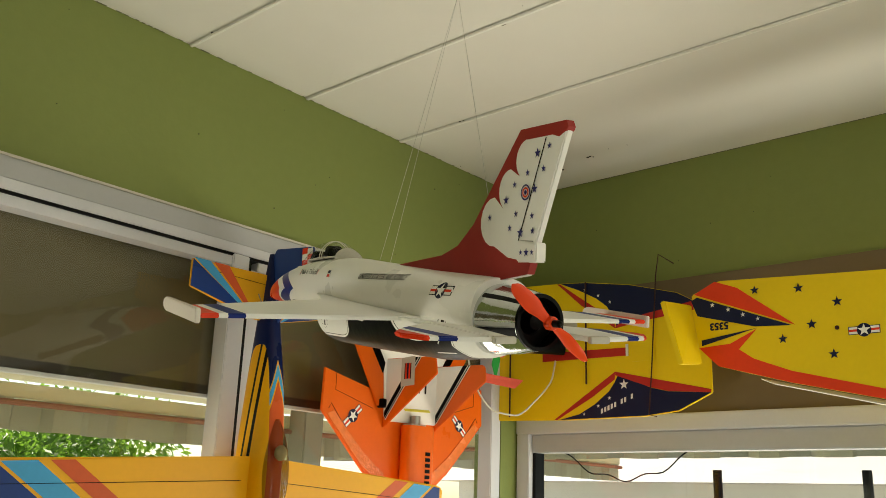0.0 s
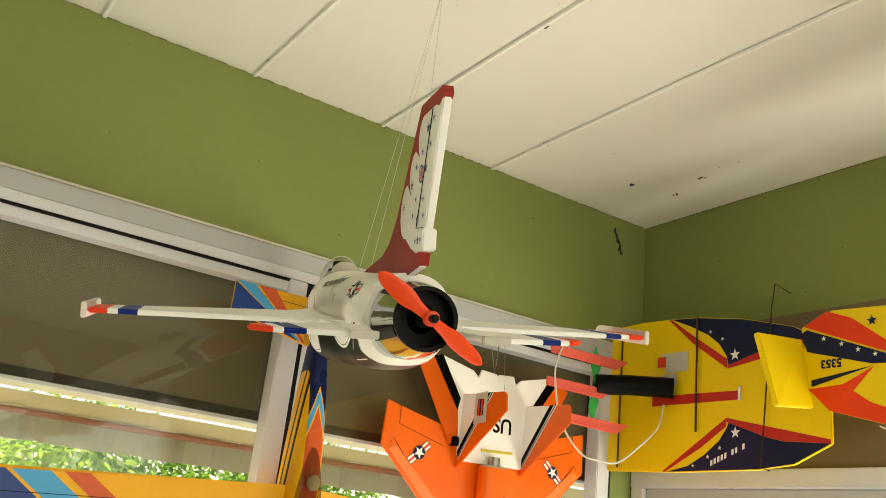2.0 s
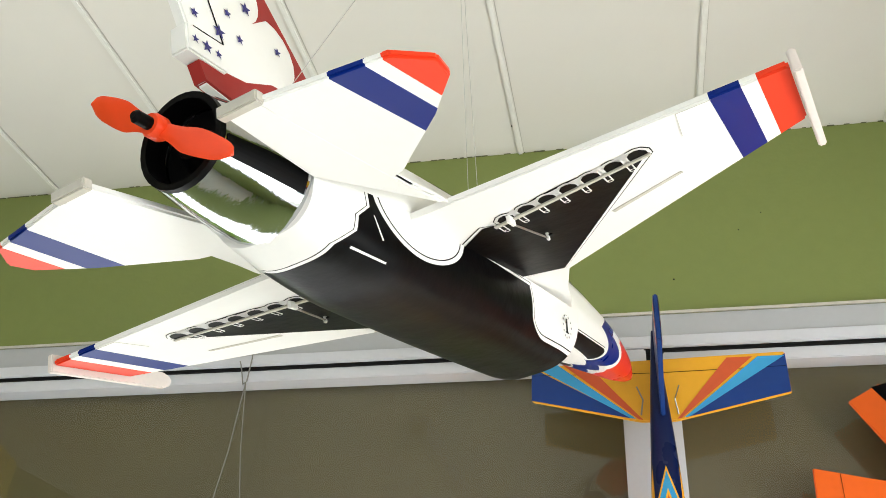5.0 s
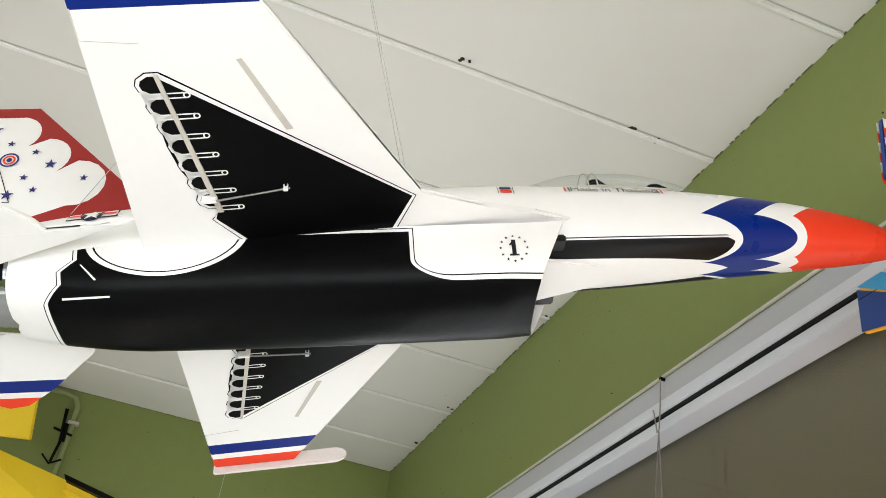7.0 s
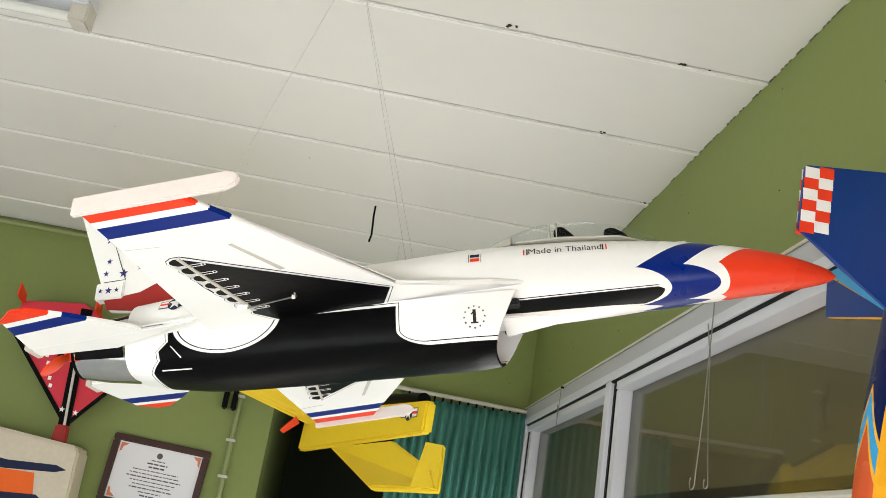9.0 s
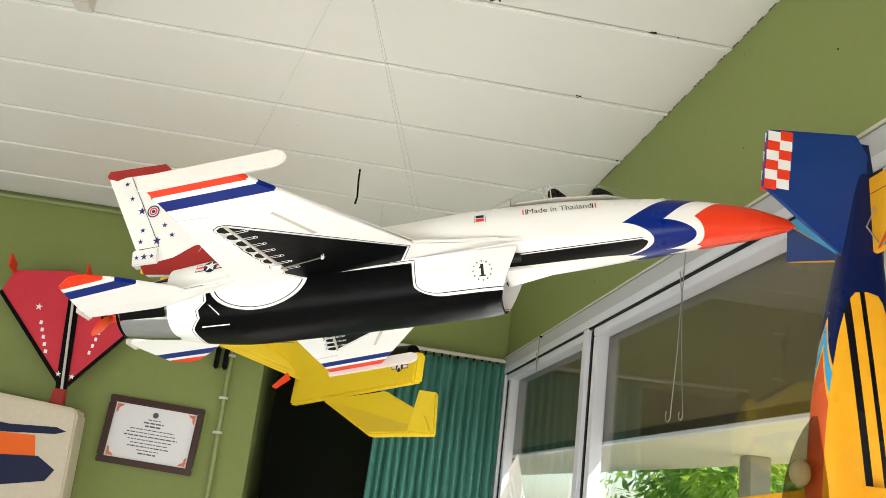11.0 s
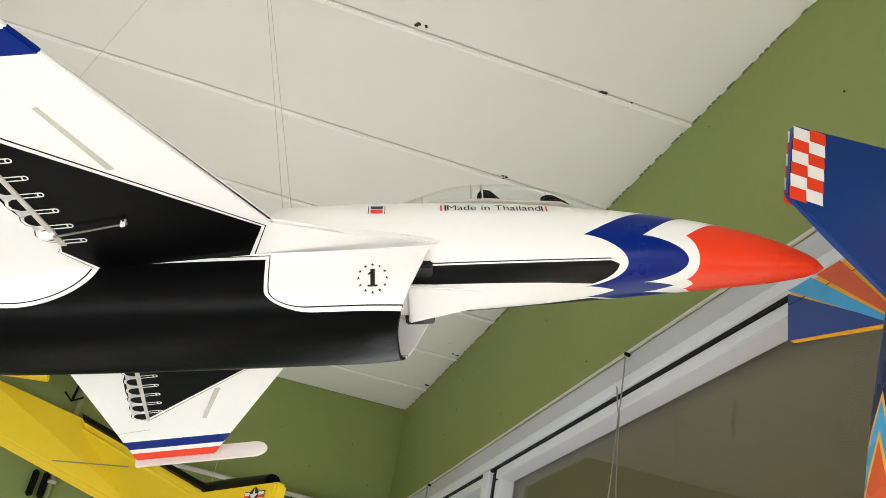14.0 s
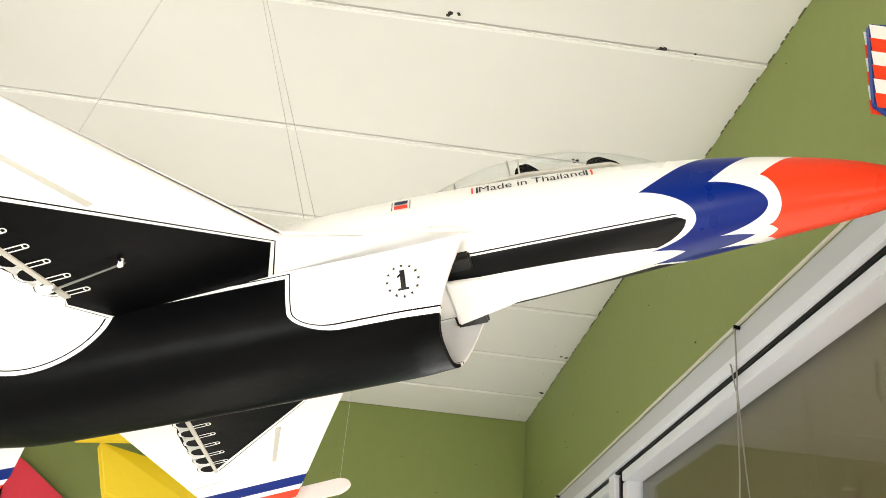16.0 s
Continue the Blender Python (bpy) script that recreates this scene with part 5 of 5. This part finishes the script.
part("pushrod", rod([(-2.38, -1.20, 1.74), (-2.3, -1.00, 1.755)], 0.0018, 6), steel, glider)
A, B, C = Vector((-2.5, -0.969, 1.697)), Vector((-1.72, -0.640, 1.689)), Vector((-1.72, -0.641, 1.608))
bu, bv = (B - A).normalized(), (B - C).normalized()
bn = bu.cross(bv).normalized()
star_badge(glider, lambda u, v, h: A.lerp(B, 0.90) - bv * 0.030 + u * bu + v * bv + bn * (0.0155 + h), 0, 0, 0.021, 0, foam_white)
tagged(part("hanging_thread", rod([(-2.95, -0.746, 1.833), (-2.95, -0.75, 2.1), (-2.95, -0.75, ZC)], 0.0007, 5), thread), "thin thread holding the yellow flying wing", "thread")

# foam offcuts standing by the window
for x, y, top, lean in ((-2.86, -0.13, 1.44, 0.03), (-2.90, -0.10, 1.53, -0.01), (-2.95, -0.08, 1.47, 0.02), (-2.80, -0.16, 1.42, 0.05)):
    tagged(part("foam_offcut", slab([(x - 0.03, y, ZF), (x + 0.05, y + 0.04, ZF), (x + 0.05 + lean, y + 0.04, top - 0.12), (x + lean, y + 0.02, top), (x - 0.03 + lean, y, top - 0.06)], 0.006, 0.001), foam_white), "pointed white foam offcut standing by the window", "foam sheet", "foam offcuts by the window")

# fluorescent batten
batten = thing("ceiling_light", "unlit white fluorescent batten on the ceiling", "ceiling light")
part("housing", box(-1.52, -1.44, -2.85, -1.62, 2.455, 2.5, 0.004), aluminium, batten)
part("tube", rod([(-1.48, -2.82, 2.432), (-1.48, -1.66, 2.432)], 0.013, 12), simple("fluorescent_tube_glass", (0.7, 0.7, 0.66), rough=0.2), batten, "white glass tube", True)
part("end_cap", box(-1.51, -1.45, -1.66, -1.615, 2.41, 2.47, 0.004), foam_edge, batten)

# specks left by insects along the seams
rng = random.Random(11)
specks = bmesh.new()
spots = [(-0.41, -0.76), (0.0, -0.40), (0.0, -0.16), (0.0, -0.28), (0.39, -0.24), (0.55, -0.3), (0.5, -0.45), (-0.84, -0.12), (-1.25, -0.21), (-1.24, -0.62), (-1.26, -0.14), (-1.67, -0.28), (-2.10, -0.02), (-2.9, -0.02), (-3.3, -0.02)]
for x, y in spots:
    for k in range(4):
        bmesh.ops.create_icosphere(specks, subdivisions=1, radius=rng.uniform(0.0025, 0.005), matrix=Matrix.LocRotScale((x + rng.uniform(-0.008, 0.008), y + rng.uniform(-0.012, 0.012), ZC - 0.002), None, (1, 1.2, 0.5)))
for k in range(26):
    bmesh.ops.create_icosphere(specks, subdivisions=1, radius=rng.uniform(0.0008, 0.0022), matrix=Matrix.Translation((rng.uniform(XC, XB), -0.0008, rng.uniform(2.06, ZC))))
    bmesh.ops.create_icosphere(specks, subdivisions=1, radius=rng.uniform(0.0008, 0.0018), matrix=Matrix.Translation((rng.uniform(XC, XB), -rng.uniform(0, 1) ** 2 * 2.5, ZC - 0.0005)))
for k in range(16):
    bmesh.ops.create_icosphere(specks, subdivisions=1, radius=rng.uniform(0.001, 0.0025), matrix=Matrix.Translation((XC + 0.0008, -rng.uniform(0.05, 2.4), rng.uniform(2.05, ZC))))
    bmesh.ops.create_icosphere(specks, subdivisions=1, radius=rng.uniform(0.001, 0.0022), matrix=Matrix.Translation((XB - 0.0008, -rng.uniform(0.05, 2.4), rng.uniform(2.1, ZC))))
# Elongated speck cluster stands in for the gecko near the corner
for k in range(26):
    f = k / 25
    bmesh.ops.create_icosphere(specks, subdivisions=1, radius=rng.uniform(0.002, 0.006), matrix=Matrix.LocRotScale((0.565 + 0.035 * f + rng.uniform(-0.005, 0.005), -0.0008, 2.455 - 0.085 * f + rng.uniform(-0.008, 0.008)), None, (1, 0.3, 1.6)))
tagged(part("dirt_specks", specks, bug), "small dark specks on walls and ceiling", "dirt", "", "stuff")

# ---- outdoors ----
ground_bm = bmesh.new()
bmesh.ops.create_grid(ground_bm, x_segments=1, y_segments=1, size=400, matrix=Matrix.Translation((0, 0, ZF - 0.12)))
setting("ground", ground_bm, Surface("pale_concrete_yard", (0.60, 0.57, 0.50), rough=0.9, grain=(3, 0.1), stain=(0.4, 0.15)).done(), "pale concrete yard reaching away", "ground")
sheet_white = Surface("fluted_translucent_sheet", (0.55, 0.53, 0.45), rough=0.5, grain=(30, 0.05), stain=(3, 0.12)).done()
glow = sheet_white.node_tree.nodes.new("ShaderNodeBsdfTranslucent")
glow.inputs[0].default_value = (0.52, 0.51, 0.42, 1)
blend = sheet_white.node_tree.nodes.new("ShaderNodeMixShader")
blend.inputs[0].default_value = 0.55
sheet_white.node_tree.links.new(sheet_white.node_tree.nodes["Principled BSDF"].outputs[0], blend.inputs[1])
sheet_white.node_tree.links.new(glow.outputs[0], blend.inputs[2])
sheet_white.node_tree.links.new(blend.outputs[0], sheet_white.node_tree.nodes["Material Output"].inputs[0])
rust_pipe = simple("rusty_red_pipe", (0.30, 0.13, 0.09), rough=0.7)
cream = Surface("cream_porch_paint", (0.70, 0.65, 0.48), rough=0.7, stain=(2, 0.08)).done()


def fascia(name, place, length, z0, z1, label):
    awning = thing(name, label, "awning")
    sheet = bmesh.new()
    cols = [[sheet.verts.new(place(length * c / 240, 0.028 * math.tanh(6 * math.sin(2 * math.pi * length / 0.30 * c / 240)), z)) for z in (z0, z1)] for c in range(241)]
    for a, b in zip(cols, cols[1:]):
        sheet.faces.new((a[0], b[0], b[1], a[1]))
    s = part("fluted_sheet", sheet, sheet_white, awning, "fluted white metal sheet")
    s.modifiers.new("gauge", "SOLIDIFY").thickness = 0.003
    part("top_pipe", rod([place(0, -0.035, z1 - 0.02), place(length, -0.035, z1 - 0.02)], 0.012, 8), rust_pipe, awning)
    part("edge_beam", plate([(0, z1 + 0.0), (length, z1 + 0.0), (length, z1 + 0.055), (0, z1 + 0.055)], lambda u, v, h: place(u, h, v), 0.05, 0.004), cream, awning, "cream beam")
    return awning


fascia("porch_awning", lambda u, d, z: (-2.9 + u, 1.5 + d, z), 6.9, 1.525, 1.645, "fluted white awning edge below a cream beam")
fascia("side_awning", lambda u, d, z: (2.0 + d, -5.0 + u, z), 7.5, 1.560, 1.635, "fluted white awning edge beyond the side window")
setting("porch_roof", box(-12, 4.0, 0.70, 1.70, 1.735, 1.76), cream, "cream porch ceiling outside the window", "roof")
for x in (-1.66, -3.9, 0.9):
    tagged(part("porch_post", box(x - 0.06, x + 0.06, 1.36, 1.48, ZF - 0.12, 1.735, 0.006), Surface("grey_cement_post", (0.30, 0.28, 0.24), rough=0.9, stain=(6, 0.15)).done()), "grey cement porch post", "post", "porch posts")


def leafy_tree(x, y, height, spread, seed, tint):
    r = random.Random(seed)
    tree = thing("tree", "green leafy tree with an uneven crown", "tree", None, "trees in the yard")
    base = Vector((x, y, ZF - 0.12))
    trunk = rod([base, base + Vector((0.05, 0.02, height * 0.3)), base + Vector((0.0, 0.1, height * 0.6)), base + Vector((0.1, 0.1, height * 0.85))], 0.09, 8)
    for k in range(7):
        a = r.uniform(0, 6.28)
        start = base + Vector((0, 0.05, height * r.uniform(0.25, 0.6)))
        rod([start, start + Vector((math.cos(a) * spread * 0.4, math.sin(a) * spread * 0.4, height * 0.15)), start + Vector((math.cos(a) * spread * 0.8, math.sin(a) * spread * 0.8, height * 0.22))], 0.03, 6, trunk)
    part("trunk", trunk, simple("brown_bark", (0.12, 0.08, 0.05), rough=0.9), tree)
    verts, faces = [], []
    lumps = [(base + Vector((r.uniform(-1, 1) * spread * 0.75, r.uniform(-1, 1) * spread * 0.6, height * r.uniform(0.35, 0.95))), spread * r.uniform(0.25, 0.5)) for _ in range(22)]
    for centre, size in lumps:
        for _ in range(420):
            way = Vector((r.gauss(0, 1), r.gauss(0, 1), r.gauss(0, 1))).normalized()
            p = centre + way * size * r.uniform(0.6, 1.05)
            along = (way + Vector((r.uniform(-1, 1), r.uniform(-1, 1), r.uniform(-1.4, 0.2)))).normalized()
            across = along.cross(way + Vector((0.1, 0.2, 0.3))).normalized()
            n, length = len(verts), r.uniform(0.07, 0.15)
            verts += [p, p + along * length * 0.5 + across * length * 0.2, p + along * length, p + along * length * 0.5 - across * length * 0.2]
            faces.append((n, n + 1, n + 2, n + 3))
    me = bpy.data.meshes.new("crown")
    me.from_pydata([tuple(v) for v in verts], [], faces)
    crown = new("crown", me)
    me.materials.append(tint)
    crown.parent = tree


leaf = Surface("green_leaf", (0.10, 0.20, 0.035), rough=0.45, grain=(3, 0.3), stain=(0.8, 0.35)).done()
leaf_light = Surface("light_green_leaf", (0.22, 0.34, 0.06), rough=0.45, grain=(3, 0.3), stain=(0.8, 0.3)).done()
def thin_leaf(m, tint):
    """Lets some daylight glow through the leaves."""
    through_light, both = m.node_tree.nodes.new("ShaderNodeBsdfTranslucent"), m.node_tree.nodes.new("ShaderNodeMixShader")
    through_light.inputs[0].default_value = (*tint, 1)
    both.inputs[0].default_value = 0.62
    m.node_tree.links.new(m.node_tree.nodes["Principled BSDF"].outputs[0], both.inputs[1])
    m.node_tree.links.new(through_light.outputs[0], both.inputs[2])
    m.node_tree.links.new(both.outputs[0], m.node_tree.nodes["Material Output"].inputs[0])


thin_leaf(leaf, (0.22, 0.40, 0.05))
thin_leaf(leaf_light, (0.45, 0.62, 0.08))
leafy_tree(-1.9, 6.2, 2.0, 1.5, 3, leaf_light)
leafy_tree(0.4, 7.6, 2.3, 1.5, 4, leaf_light)
leafy_tree(1.9, 8.2, 2.4, 1.6, 14, leaf)
leafy_tree(3.3, 8.6, 2.4, 1.6, 15, leaf)
leafy_tree(-6.5, 3.6, 2.3, 1.5, 5, leaf)
leafy_tree(-8.6, 4.4, 2.6, 1.7, 6, leaf_light)
leafy_tree(-4.4, 4.6, 2.0, 1.3, 7, leaf_light)
leafy_tree(-5.4, 2.9, 2.3, 1.1, 8, leaf_light)
leafy_tree(-7.6, 3.2, 2.9, 1.5, 9, leaf)
leafy_tree(-10.4, 4.6, 3.6, 2.0, 10, leaf_light)
leafy_tree(-3.6, 6.8, 2.2, 1.6, 12, leaf)
leafy_tree(-0.6, 9.6, 2.8, 1.8, 13, leaf)


def house(x, y, w, d, h, rise, seed, wall_colour, roof_colour, turn=0):
    home = thing("house", "pale rendered house with a pitched tiled roof", "house", pose(x, y, ZF - 0.12, 0, 0, turn), "houses across the yard")
    part("wall", box(-w / 2, w / 2, -d / 2, d / 2, 0, h), Surface("house_render", wall_colour, rough=0.8, stain=(0.6, 0.08)).done(), home)
    roof = bmesh.new()
    pts = [(-w / 2 - 0.4, -d / 2 - 0.5, h), (w / 2 + 0.4, -d / 2 - 0.5, h), (w / 2 + 0.4, d / 2 + 0.5, h), (-w / 2 - 0.4, d / 2 + 0.5, h), (-w / 2 - 0.4, 0, h + rise), (w / 2 + 0.4, 0, h + rise)]
    vs = [roof.verts.new(p) for p in pts]
    for f in ((0, 1, 5, 4), (2, 3, 4, 5), (0, 4, 3), (1, 2, 5), (0, 3, 2, 1)):
        roof.faces.new([vs[i] for i in f])
    roof_ob = part("roof", roof, Surface("roof_sheet", roof_colour, rough=0.6, grain=(2, 0.1), stain=(0.5, 0.15)).done(), home)
    ribs = bmesh.new()
    for k in range(int(w / 0.45)):
        rx = -w / 2 - 0.3 + 0.45 * k
        rod([(rx, -d / 2 - 0.5, h + 0.02), (rx, 0, h + rise + 0.02)], 0.03, 5, ribs)
    tagged(part("roof_ribs", ribs, sheet_white, roof_ob), kind="stuff")
    for k in range(max(2, int(w / 2.2))):
        wx_ = -w / 2 + 1.0 + 2.2 * k
        win = part("window", box(wx_ - 0.5, wx_ + 0.5, -d / 2 - 0.05, -d / 2 + 0.02, h * 0.45, h * 0.82, 0.01), aluminium, home)
        for s in (-0.25, 0.25):
            part("pane", box(wx_ + s - 0.21, wx_ + s + 0.21, -d / 2 - 0.06, -d / 2 - 0.045, h * 0.48, h * 0.79), gasket, win)


house(5.5, 21, 9, 6, 2.3, 1.1, 1, (0.72, 0.70, 0.66), (0.55, 0.45, 0.40))
house(-3.0, 26, 8, 6, 2.6, 1.4, 2, (0.66, 0.58, 0.50), (0.35, 0.16, 0.11))
house(13, 2, 12, 6, 2.0, 0.9, 1, (0.75, 0.72, 0.68), (0.70, 0.62, 0.58), 90)
house(15, -9, 11, 6, 2.2, 1.0, 3, (0.72, 0.70, 0.65), (0.68, 0.66, 0.62), 90)
for y in (-0.05, -0.75, -1.9):
    tagged(part("yard_pole", rod([(2.3, y, ZF - 0.12), (2.3, y, 1.0), (2.3, y, 1.52)], 0.022, 8), gasket), "dark slim awning pole outside", "pole", "awning poles")
cable_pts = [(1.955, 0.62 - 0.70 * k / 24, 1.54 - 0.52 * (k / 24) * (1 - k / 24) + 0.012 * math.sin(k * 0.9) + 0.05) for k in range(25)]
tagged(part("slack_cable", rod(cable_pts, 0.0035, 6), gasket, None, "", True), "dark slack cable under the awning", "cable")
